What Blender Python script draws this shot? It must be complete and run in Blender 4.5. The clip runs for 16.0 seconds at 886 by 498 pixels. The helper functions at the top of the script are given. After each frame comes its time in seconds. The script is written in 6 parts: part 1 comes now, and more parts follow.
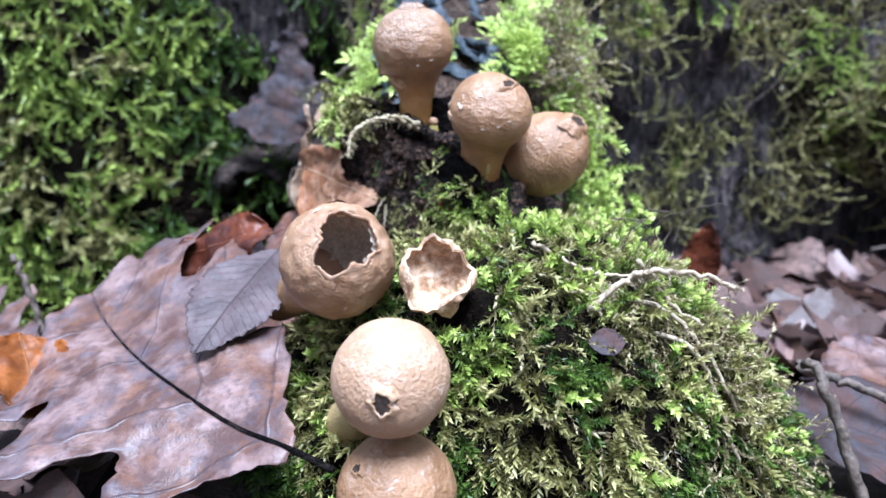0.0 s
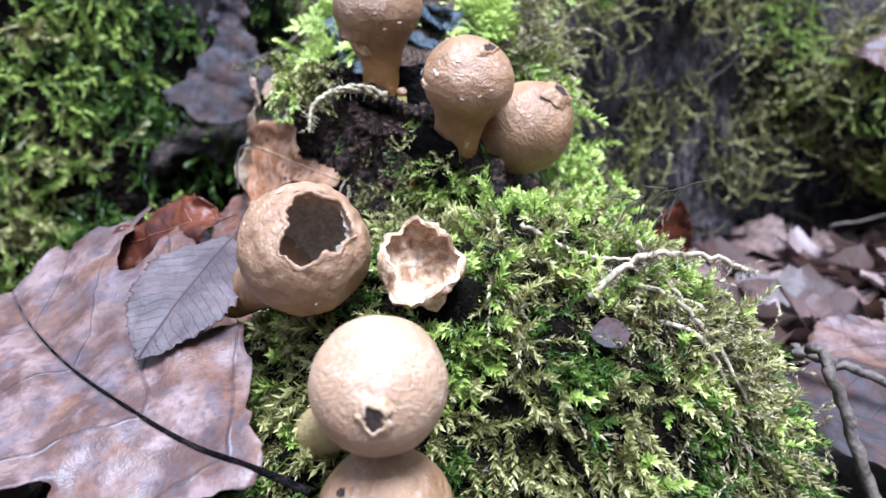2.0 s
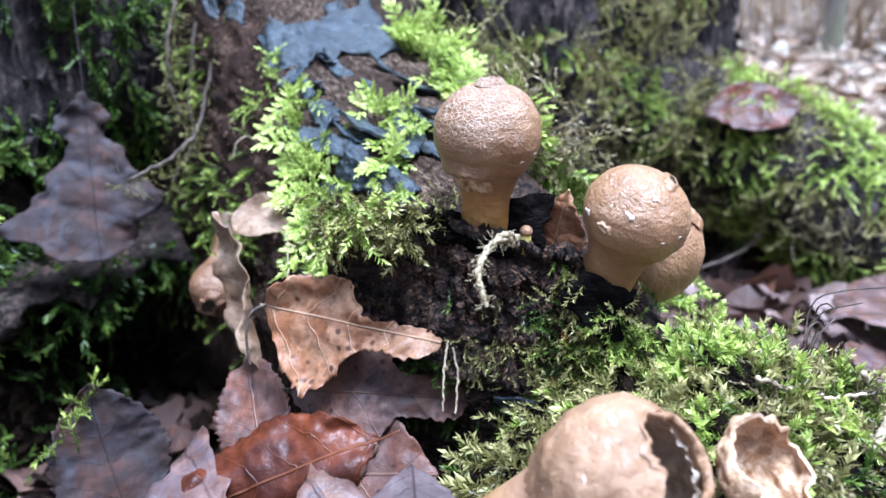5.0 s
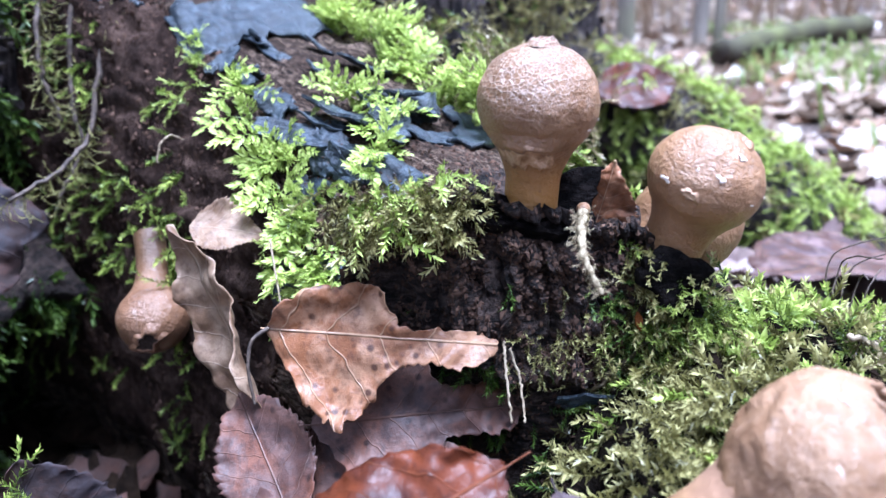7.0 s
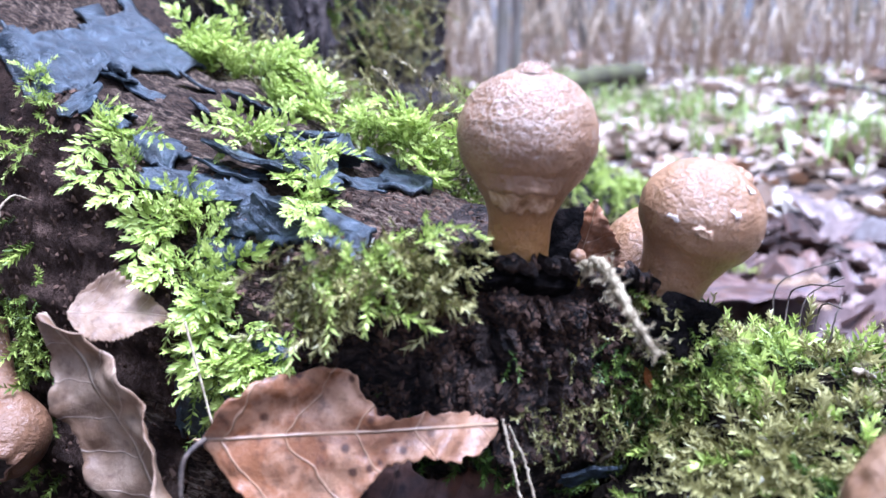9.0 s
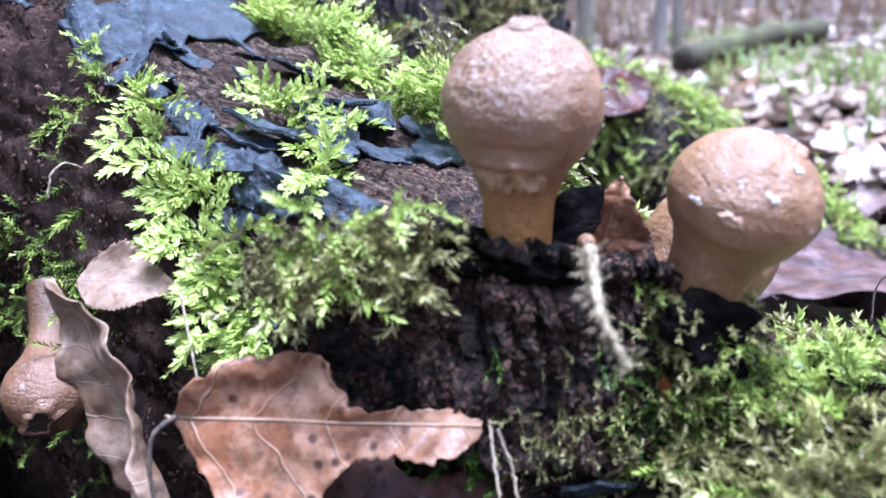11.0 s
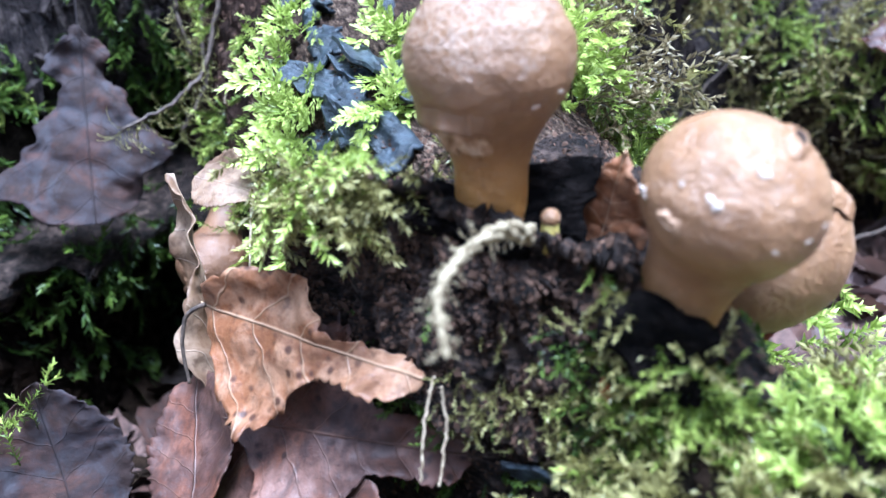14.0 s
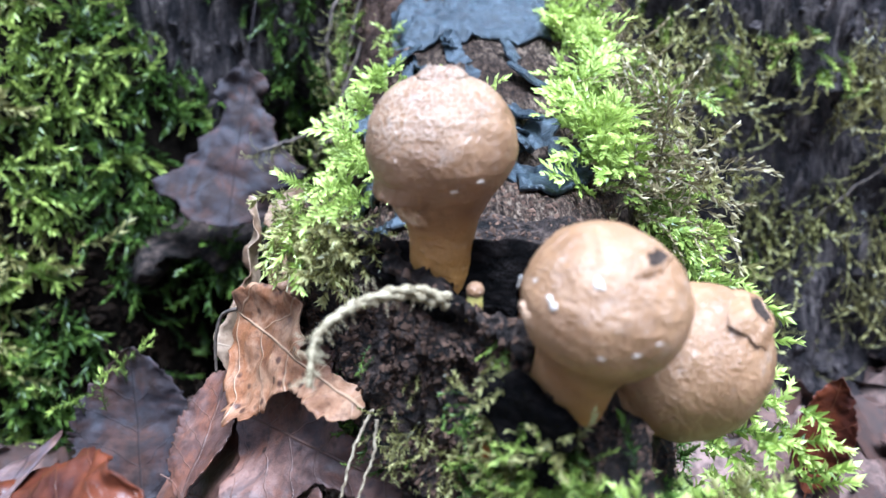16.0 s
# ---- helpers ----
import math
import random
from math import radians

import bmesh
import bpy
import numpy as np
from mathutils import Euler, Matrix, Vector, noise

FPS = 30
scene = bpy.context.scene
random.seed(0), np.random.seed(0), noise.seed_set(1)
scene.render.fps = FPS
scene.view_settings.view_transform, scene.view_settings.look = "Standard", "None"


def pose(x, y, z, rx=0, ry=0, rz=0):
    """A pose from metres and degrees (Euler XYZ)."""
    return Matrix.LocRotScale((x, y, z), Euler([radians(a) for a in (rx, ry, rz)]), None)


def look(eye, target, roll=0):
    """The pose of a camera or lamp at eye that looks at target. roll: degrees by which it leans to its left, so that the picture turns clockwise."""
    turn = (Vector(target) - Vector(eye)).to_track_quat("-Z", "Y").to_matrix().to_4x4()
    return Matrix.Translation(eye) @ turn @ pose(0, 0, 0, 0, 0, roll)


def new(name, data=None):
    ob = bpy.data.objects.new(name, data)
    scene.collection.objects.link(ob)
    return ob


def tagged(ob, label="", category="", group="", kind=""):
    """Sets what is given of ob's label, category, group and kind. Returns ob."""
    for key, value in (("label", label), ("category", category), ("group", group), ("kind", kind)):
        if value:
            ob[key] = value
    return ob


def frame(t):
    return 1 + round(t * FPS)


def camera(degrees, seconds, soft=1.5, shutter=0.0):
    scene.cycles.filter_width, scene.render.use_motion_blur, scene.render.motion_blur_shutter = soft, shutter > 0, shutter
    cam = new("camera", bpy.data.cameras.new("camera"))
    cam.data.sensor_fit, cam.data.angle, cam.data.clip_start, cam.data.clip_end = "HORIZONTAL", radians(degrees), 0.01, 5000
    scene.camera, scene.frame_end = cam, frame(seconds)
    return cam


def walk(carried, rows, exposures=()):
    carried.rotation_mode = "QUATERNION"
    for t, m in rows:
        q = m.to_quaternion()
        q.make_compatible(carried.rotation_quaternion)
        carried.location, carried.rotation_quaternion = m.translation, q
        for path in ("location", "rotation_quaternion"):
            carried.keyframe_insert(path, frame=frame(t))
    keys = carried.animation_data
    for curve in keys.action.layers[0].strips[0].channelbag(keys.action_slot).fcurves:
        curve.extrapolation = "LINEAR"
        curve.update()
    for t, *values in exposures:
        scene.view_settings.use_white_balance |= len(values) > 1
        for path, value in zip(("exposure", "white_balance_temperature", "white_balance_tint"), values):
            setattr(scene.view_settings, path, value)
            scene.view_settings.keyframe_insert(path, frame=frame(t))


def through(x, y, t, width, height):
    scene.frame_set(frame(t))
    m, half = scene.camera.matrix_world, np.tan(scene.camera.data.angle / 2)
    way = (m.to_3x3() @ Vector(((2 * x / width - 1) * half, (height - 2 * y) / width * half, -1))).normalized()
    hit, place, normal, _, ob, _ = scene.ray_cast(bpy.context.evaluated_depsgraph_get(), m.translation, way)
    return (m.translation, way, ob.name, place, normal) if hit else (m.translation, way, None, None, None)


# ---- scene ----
cam = camera(62.6, 16.0, soft=1.5)
cam.data.dof.use_dof = True
cam.data.dof.focus_distance = 0.195
cam.data.dof.aperture_fstop = 14.0
PATH = [
    (0, (0.001, 0.022, 0.265), (0.002, 1.898, -0.43), -2.7),
    (0.5, (0.008, 0.017, 0.258), (-0.139, 1.871, -0.478), -4.3),
    (1, (0.01, 0.022, 0.262), (-0.178, 1.868, -0.483), -5.0),
    (1.5, (0.004, 0.028, 0.258), (-0.027, 1.881, -0.495), -3.6),
    (2, (-0.01, 0.046, 0.257), (0.153, 1.896, -0.487), -2.0),
    (2.5, (-0.035, 0.056, 0.255), (0.252, 1.93, -0.381), -1.6),
    (3, (-0.059, 0.066, 0.258), (0.405, 1.917, -0.34), -1.3),
    (3.5, (-0.078, 0.076, 0.271), (0.51, 1.892, -0.326), -1.5),
    (3.7, (-0.085, 0.088, 0.28), (0.555, 1.882, -0.329), -1.5),
    (5.8, (-0.121, 0.163, 0.279), (0.95, 1.697, -0.428), -2.6),
    (6, (-0.12, 0.172, 0.277), (0.993, 1.673, -0.437), -2.6),
    (6.5, (-0.129, 0.18, 0.272), (1.078, 1.617, -0.419), -3.0),
    (7, (-0.149, 0.193, 0.27), (1.156, 1.548, -0.41), -3.0),
    (7.5, (-0.14, 0.208, 0.264), (1.308, 1.41, -0.412), -2.5),
    (8, (-0.14, 0.226, 0.265), (1.424, 1.282, -0.396), -1.4),
    (8.5, (-0.145, 0.237, 0.266), (1.481, 1.228, -0.346), -1.8),
    (9, (-0.149, 0.243, 0.265), (1.501, 1.21, -0.318), -2.2),
    (9.5, (-0.151, 0.243, 0.263), (1.488, 1.234, -0.311), -2.5),
    (10, (-0.14, 0.239, 0.263), (1.419, 1.329, -0.356), -3.6),
    (10.2, (-0.134, 0.236, 0.261), (1.382, 1.375, -0.373), -4.0),
    (12.3, (-0.097, 0.207, 0.266), (1.021, 1.703, -0.448), -5.3),
    (12.5, (-0.094, 0.205, 0.271), (0.97, 1.713, -0.502), -5.7),
    (13, (-0.089, 0.199, 0.27), (0.883, 1.758, -0.52), -5.5),
    (13.5, (-0.073, 0.184, 0.265), (0.7, 1.823, -0.58), -5.0),
    (14, (-0.057, 0.187, 0.262), (0.526, 1.932, -0.522), -4.8),
    (14.5, (-0.046, 0.18, 0.262), (0.409, 1.994, -0.448), -3.2),
    (15, (-0.045, 0.169, 0.27), (0.249, 2.025, -0.416), -1.4),
    (15.5, (-0.027, 0.169, 0.275), (0.128, 2.052, -0.381), -0.7),
    (16, (-0.012, 0.162, 0.27), (0.065, 2.049, -0.387), -0.1),
]
walk(cam, [(t, look(eye, target, roll)) for t, eye, target, roll in PATH], [(0.0, 1.02, 4830.0, 11.0), (4.0, 1.07, 4830.0, 11.0), (6.5, 1.18, 4700.0, 16.0), (8.2, 1.28, 4680.0, 22.0), (10.0, 1.18, 4680.0, 23.0), (13.0, 1.25, 4600.0, 16.0), (14.2, 1.29, 4640.0, 11.0), (16.0, 1.21, 4700.0, 8.0)])

# ---- sky and light ----
world = bpy.data.worlds.new("overcast_sky")
scene.world = world
world.use_nodes = True
wn = world.node_tree
sky = wn.nodes.new("ShaderNodeTexSky")
sky.sky_type, sky.sun_disc = "NISHITA", False
sky.sun_elevation, sky.sun_rotation = radians(78), radians(157)
sky.air_density, sky.dust_density = 1.6, 4.0
wash = wn.nodes.new("ShaderNodeMix")
wash.data_type = "RGBA"
wash.inputs[0].default_value = 0.85
wn.links.new(sky.outputs[0], wash.inputs[6])
way = wn.nodes.new("ShaderNodeTexCoord")
split = wn.nodes.new("ShaderNodeSeparateXYZ")
cloud = wn.nodes.new("ShaderNodeValToRGB")  # an overcast sky is brightest overhead
cloud.color_ramp.elements[0].position, cloud.color_ramp.elements[0].color = 0.0, (0.26, 0.28, 0.31, 1)
cloud.color_ramp.elements[1].position, cloud.color_ramp.elements[1].color = 0.9, (1.08, 1.14, 1.25, 1)
boost = wn.nodes.new("ShaderNodeVectorMath")
boost.operation = "SCALE"
boost.inputs["Scale"].default_value = 14.0
wn.links.new(way.outputs["Generated"], split.inputs[0])
wn.links.new(split.outputs["Z"], cloud.inputs[0])
wn.links.new(cloud.outputs[0], boost.inputs[0])
wn.links.new(boost.outputs[0], wash.inputs[7])
wn.links.new(wash.outputs[2], wn.nodes["Background"].inputs[0])
wn.nodes["Background"].inputs[1].default_value = 0.050
sun = new("sun", bpy.data.lights.new("sun", "SUN"))
sun.data.energy, sun.data.angle, sun.data.color = 7.3, radians(30), (1.0, 0.985, 0.95)
sun.matrix_basis = look((0.10, -0.24, 1.2), (0, 0, 0))
tagged(sun, kind="structure")


# ---- materials ----
class Nodes:
    """A small wrapper to write node materials in few lines."""

    def __init__(self, name):
        self.mat = bpy.data.materials.new(name)
        self.mat.use_nodes = True
        self.t = self.mat.node_tree
        self.bsdf = self.t.nodes["Principled BSDF"]
        self.out = self.t.nodes["Material Output"]

    def node(self, kind, **inputs):
        n = self.t.nodes.new(kind)
        for key, value in inputs.items():
            self.put(n, key, value)
        return n

    def put(self, n, key, value):
        slot = n.inputs[int(key[1:])] if key[0] == "i" and key[1:].isdigit() else n.inputs[key.replace("_", " ")]
        if isinstance(value, bpy.types.NodeSocket):
            self.t.links.new(value, slot)
        else:
            slot.default_value = value

    def obj(self):
        return self.node("ShaderNodeTexCoord").outputs["Object"]

    def uv(self):
        return self.node("ShaderNodeTexCoord").outputs["UV"]

    def pos(self):
        return self.node("ShaderNodeNewGeometry").outputs["Position"]

    def island(self):
        return self.node("ShaderNodeNewGeometry").outputs["Random Per Island"]

    def rnd(self):
        return self.node("ShaderNodeObjectInfo").outputs["Random"]

    def stretch(self, v, scale, rot=(0, 0, 0)):
        n = self.node("ShaderNodeMapping", Vector=v, Scale=scale)
        n.inputs["Rotation"].default_value = rot
        return n.outputs[0]

    def noise(self, v, scale, detail=5.0, rough=0.55, dist=0.0):
        return self.node("ShaderNodeTexNoise", Vector=v, Scale=scale, Detail=detail, Roughness=rough, Distortion=dist).outputs[0]

    def cells(self, v, scale, feature="F1"):
        n = self.t.nodes.new("ShaderNodeTexVoronoi")
        n.feature = feature
        self.put(n, "Vector", v)
        self.put(n, "Scale", scale)
        return n.outputs["Distance"]

    def ramp(self, v, *stops):
        n = self.t.nodes.new("ShaderNodeValToRGB")
        self.put(n, "i0", v)
        e = n.color_ramp.elements
        while len(e) < len(stops):
            e.new(0.5)
        for el, (p, c) in zip(e, stops):
            el.position = p
            el.color = (*c, 1) if isinstance(c, tuple) else (c, c, c, 1)
        return n.outputs[0]

    def math(self, op, a, b=0.0, c=0.0):
        n = self.t.nodes.new("ShaderNodeMath")
        n.operation = op
        for k, v in enumerate((a, b, c)):
            self.put(n, f"i{k}", v)
        return n.outputs[0]

    def mix(self, f, a, b, mode="MIX"):
        n = self.t.nodes.new("ShaderNodeMix")
        n.data_type, n.blend_type = "RGBA", mode
        self.put(n, "i0", f)
        for k, v in ((6, a), (7, b)):
            self.put(n, f"i{k}", (*v, 1) if isinstance(v, tuple) else v)
        return n.outputs[2]

    def sep(self, v):
        return self.node("ShaderNodeSeparateXYZ", Vector=v).outputs

    def finish(self, colour, rough=0.7, bump=None, strength=0.4, distance=0.001, spec=0.4, through=0.0, coat=0.0):
        self.put(self.bsdf, "Base Color", (*colour, 1) if isinstance(colour, tuple) else colour)
        self.put(self.bsdf, "Roughness", rough)
        self.put(self.bsdf, "Specular IOR Level", spec)
        if coat:
            self.put(self.bsdf, "Coat Weight", coat)
            self.put(self.bsdf, "Coat Roughness", 0.25)
        if bump is not None:
            b = self.node("ShaderNodeBump", Strength=strength, Distance=distance, Height=bump)
            self.put(self.bsdf, "Normal", b.outputs[0])
        if through:
            tr = self.node("ShaderNodeBsdfTranslucent", Color=(*colour, 1) if isinstance(colour, tuple) else colour)
            m = self.node("ShaderNodeMixShader", Fac=through)
            self.t.links.new(self.bsdf.outputs[0], m.inputs[1])
            self.t.links.new(tr.outputs[0], m.inputs[2])
            self.t.links.new(m.outputs[0], self.out.inputs[0])
        return self.mat


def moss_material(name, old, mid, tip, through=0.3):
    """Moss leaves: UV x runs from the old foot of a shoot (0) to its fresh tip (1); each leaf and each patch differs a
    little. Feet are also darkened and tips lightened for shade and light.
    """
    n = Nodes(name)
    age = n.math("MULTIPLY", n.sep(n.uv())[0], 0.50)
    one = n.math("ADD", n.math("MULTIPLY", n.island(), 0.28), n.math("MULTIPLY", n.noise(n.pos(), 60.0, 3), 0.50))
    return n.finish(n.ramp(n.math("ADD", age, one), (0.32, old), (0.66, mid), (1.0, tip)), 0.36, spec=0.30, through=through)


def puff_material(name, skin, tan, stalk, cracks=0.0, flakes=0.12, thin=0.0):
    """Skin of a puffball: tan leathery head with grains, pale flecks and fine wrinkles, ochre towards the stalk (local z down)."""
    n = Nodes(name)
    v = n.obj()
    z = n.sep(v)[2]
    blot = n.noise(v, 90.0, 4)
    body = n.mix(n.ramp(blot, (0.35, 0.0), (0.7, 1.0)), skin, tan)
    body = n.mix(n.ramp(n.math("MULTIPLY_ADD", z, 40.0, 1.06), (0.1, 1.0), (0.62, 0.0)), body, stalk)
    grains = n.ramp(n.cells(v, 520.0), (0.12, 1.0), (0.3, 0.0))
    body = n.mix(n.math("MULTIPLY", grains, n.ramp(n.noise(v, 150.0, 2), (0.5, 0.0), (0.62, 0.55))), body, (0.12, 0.06, 0.03))
    pale = n.ramp(n.math("MULTIPLY_ADD", z, 4.0, n.noise(v, 230.0, 4, 0.7)), (0.60, 0.0), (0.70, flakes))
    body = n.mix(pale, body, (0.74, 0.64, 0.56))
    wr = n.math("MULTIPLY_ADD", n.noise(n.stretch(v, (1, 1, 1.9)), 150.0, 3, 0.6, 1.2), 0.7, n.noise(n.stretch(v, (1, 1, 1.3)), 380.0, 6, 0.7, 0.6))
    height = n.math("MULTIPLY_ADD", n.noise(v, 1100.0, 3), 0.6, wr)
    if cracks:
        warp = n.node("ShaderNodeTexNoise", Vector=v, Scale=200.0, Detail=2.0).outputs[1]
        vv = n.mix(0.0025, v, warp, "ADD")
        edge = n.ramp(n.cells(vv, 760.0, "DISTANCE_TO_EDGE"), (0.015, 1.0), (0.11, 0.0))
        side = n.math("MULTIPLY", n.math("ADD", n.sep(n.pos())[0], 0.0063), -20.0)
        where = n.ramp(n.math("ADD", side, n.math("ADD", n.math("MULTIPLY_ADD", z, 45.0, 0.1), n.math("MULTIPLY", blot, 0.7))), (0.50, 0.0), (1.0, cracks))
        net = n.math("MULTIPLY", edge, where)
        body = n.mix(net, body, (0.58, 0.46, 0.36))
        height = n.math("SUBTRACT", height, n.math("MULTIPLY", net, -0.5))
    return n.finish(body, 0.41, height, 0.75, 0.0009, 0.6, thin)


def leaf_material(name, base, light, spots, vein, ribs=11.0, rough=0.5, through=0.25, wet=0.0, stain=None, dots=False):
    """Dead leaf: UV runs along and across in leaf lengths. Blotches, speckles and raised pale veins."""
    n = Nodes(name)
    uv = n.uv()
    u, w, _ = n.sep(uv)
    aw = n.math("ABSOLUTE", w)
    p = n.pos()
    big, small = n.noise(p, 75.0, 4, 0.6), n.noise(p, 420.0, 4, 0.65)
    col = n.mix(n.ramp(big, (0.42, 0.0), (0.60, 1.0)), base, light)
    col = n.mix(n.ramp(n.noise(p, 34.0, 4, 0.6), (0.50, 0.0), (0.68, 0.65)), col, base)
    if stain:
        col = n.mix(n.ramp(n.noise(p, 48.0, 5, 0.7, 0.8), (0.48, 0.0), (0.62, 0.6)), col, stain[0])
        col = n.mix(n.ramp(n.noise(n.stretch(p, (1, 1, 1), (0.4, 0.7, 0.2)), 62.0, 5, 0.7, 0.8), (0.50, 0.0), (0.62, 0.6)), col, stain[1])
    col = n.mix(n.math("MULTIPLY", n.ramp(n.cells(p, 260.0), (0.16, 1.0) if dots else (0.05, 1.0), (0.32, 0.0)), n.ramp(n.noise(p, 60.0, 2), (0.40, 0.0), (0.54, 0.9) if dots else (0.64, 0.6))), col, spots)
    col = n.mix(n.ramp(small, (0.5, 0.0), (0.72, 0.6)), col, spots)
    mid = n.ramp(aw, (0.002, 1.0), (0.0065, 0.0))
    ph = n.math("FRACT", n.math("MULTIPLY", n.math("ADD", n.math("MULTIPLY", n.noise(uv, 5.0, 2), 0.10), n.math("SUBTRACT", u, n.math("MULTIPLY", aw, 0.75))), ribs))
    side = n.ramp(n.math("ABSOLUTE", n.math("SUBTRACT", ph, 0.5)), (0.006, 1.0), (0.028, 0.0))
    net = n.ramp(n.cells(n.stretch(uv, (1, 1, 1)), 55.0, "DISTANCE_TO_EDGE"), (0.0, 0.5), (0.08, 0.0))
    veins = n.math("MAXIMUM", n.math("MAXIMUM", mid, n.math("MULTIPLY", side, n.ramp(big, (0.3, 0.8), (0.7, 0.35)))), n.math("MULTIPLY", net, 0.12))
    col = n.mix(n.math("MULTIPLY", veins, 0.75), col, vein)
    height = n.math("MULTIPLY_ADD", small, 0.8, veins)
    return n.finish(col, rough, height, 0.6, 0.0007, 0.32, through, wet)


def wood_material(name, a, b, c, scale=(90.0, 14.0, 60.0), rough=0.75, strength=0.8, spec=0.12):
    n = Nodes(name)
    p = n.pos()
    fib = n.noise(n.stretch(p, scale), 4.0, 8, 0.7, 0.4)
    patch = n.noise(p, 26.0, 4, 0.6)
    col = n.mix(n.ramp(patch, (0.42, 0.0), (0.62, 1.0)), n.ramp(fib, (0.41, a), (0.57, b)), n.ramp(fib, (0.40, a), (0.50, b), (0.62, c)))
    crumb = n.noise(p, 420.0, 4, 0.7)
    col = n.mix(1.0, col, n.ramp(crumb, (0.36, 0.45), (0.62, 1.0)), "MULTIPLY")
    return n.finish(col, rough, n.math("MULTIPLY_ADD", crumb, 0.6, fib), strength, 0.005, spec)


M_SKIN = puff_material("puffball_skin", (0.205, 0.103, 0.043), (0.325, 0.177, 0.084), (0.40, 0.182, 0.040))
M_SKIN_THIN = puff_material("puffball_skin_thin", (0.280, 0.150, 0.073), (0.42, 0.250, 0.138), (0.40, 0.195, 0.042), thin=0.22)
M_SKIN_CRACKED = puff_material("puffball_skin_cracked", (0.185, 0.091, 0.038), (0.285, 0.153, 0.070), (0.42, 0.195, 0.040), cracks=0.5)
# Darker copy of the skin, its shade in the hollow put into the colour.
M_SKIN_SHADE = puff_material("puffball_skin_shaded", (0.14, 0.066, 0.030), (0.20, 0.102, 0.050), (0.10, 0.05, 0.02))
M_SKIN_PALE = puff_material("puffball_skin_pale", (0.31, 0.178, 0.094), (0.42, 0.265, 0.160), (0.38, 0.26, 0.11), flakes=0.2)
n = Nodes("spore_lining")
lin = n.noise(n.obj(), 600.0, 5, 0.7)
M_LINING = n.finish(n.ramp(lin, (0.3, (0.34, 0.26, 0.19)), (0.7, (0.62, 0.52, 0.41))), 0.9, lin, 0.8, 0.001, 0.1, 0.3)
n = Nodes("shell_papery")
lin = n.noise(n.obj(), 330.0, 5, 0.7, 0.5)
M_PAPER = n.finish(n.ramp(lin, (0.35, (0.24, 0.12, 0.05)), (0.52, (0.52, 0.33, 0.19)), (0.7, (0.72, 0.55, 0.40))), 0.6, lin, 0.7, 0.0012, 0.4, 0.15)
n = Nodes("fleck_white")
M_WHITE = n.finish(n.ramp(n.noise(n.obj(), 900.0), (0.3, (0.42, 0.31, 0.23)), (0.6, (0.66, 0.57, 0.49))), 0.8)

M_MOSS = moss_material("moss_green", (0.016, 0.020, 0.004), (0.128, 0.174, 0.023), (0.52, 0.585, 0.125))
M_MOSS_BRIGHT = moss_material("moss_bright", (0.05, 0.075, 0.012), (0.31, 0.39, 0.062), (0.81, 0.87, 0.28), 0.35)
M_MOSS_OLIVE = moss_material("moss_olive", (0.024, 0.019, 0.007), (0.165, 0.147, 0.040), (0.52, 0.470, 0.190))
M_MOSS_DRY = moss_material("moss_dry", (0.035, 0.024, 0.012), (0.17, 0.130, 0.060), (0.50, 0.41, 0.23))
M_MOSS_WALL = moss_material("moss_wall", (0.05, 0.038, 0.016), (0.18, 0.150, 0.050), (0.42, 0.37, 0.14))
# Dark kind; also stands in for shade by the hollow and low down.
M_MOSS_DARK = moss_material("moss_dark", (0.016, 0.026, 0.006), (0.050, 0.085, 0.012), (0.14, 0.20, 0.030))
# Black soil; also lends its tone to the shaded leaves in the hollow.
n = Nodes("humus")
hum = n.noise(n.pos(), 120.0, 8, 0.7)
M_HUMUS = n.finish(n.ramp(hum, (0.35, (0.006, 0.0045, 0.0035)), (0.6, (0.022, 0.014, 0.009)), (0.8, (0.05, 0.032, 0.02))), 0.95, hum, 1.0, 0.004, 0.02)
# Near-black, standing in for the shade between shoots and in the hollow.
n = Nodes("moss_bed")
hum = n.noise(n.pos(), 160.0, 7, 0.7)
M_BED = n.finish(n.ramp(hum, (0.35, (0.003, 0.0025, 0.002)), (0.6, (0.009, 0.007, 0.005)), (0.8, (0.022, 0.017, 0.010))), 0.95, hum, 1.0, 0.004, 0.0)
M_WOOD = wood_material("rotten_wood", (0.015, 0.009, 0.0065), (0.085, 0.052, 0.034), (0.37, 0.27, 0.19), (230.0, 20.0, 170.0))
M_BARK_WALL = wood_material("old_stump_bark", (0.014, 0.0115, 0.0125), (0.062, 0.048, 0.046), (0.21, 0.165, 0.145), (50.0, 50.0, 12.0))
M_ROT = wood_material("black_rotten_wood", (0.011, 0.008, 0.0065), (0.054, 0.036, 0.028), (0.18, 0.122, 0.094), (40.0, 40.0, 120.0), 0.75, 1.0, 0.18)
M_NEAR_BLACK = wood_material("near_black_bark", (0.004, 0.0035, 0.0035), (0.013, 0.010, 0.009), (0.045, 0.034, 0.030), (40.0, 40.0, 120.0), 0.8, 1.0, 0.03)
n = Nodes("red_brown_crumb")
cr = n.noise(n.pos(), 200.0, 4)
M_CRUMB = n.finish(n.mix(n.ramp(cr, (0.35, 0.0), (0.7, 1.0)), n.ramp(n.island(), (0.0, (0.030, 0.018, 0.012)), (1.0, (0.140, 0.084, 0.056))), (0.058, 0.035, 0.025)), 0.92, spec=0.05)
# Red-brown rot, its tone lowered further for shade on the spur's flank.
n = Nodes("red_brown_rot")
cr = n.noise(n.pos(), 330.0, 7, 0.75)
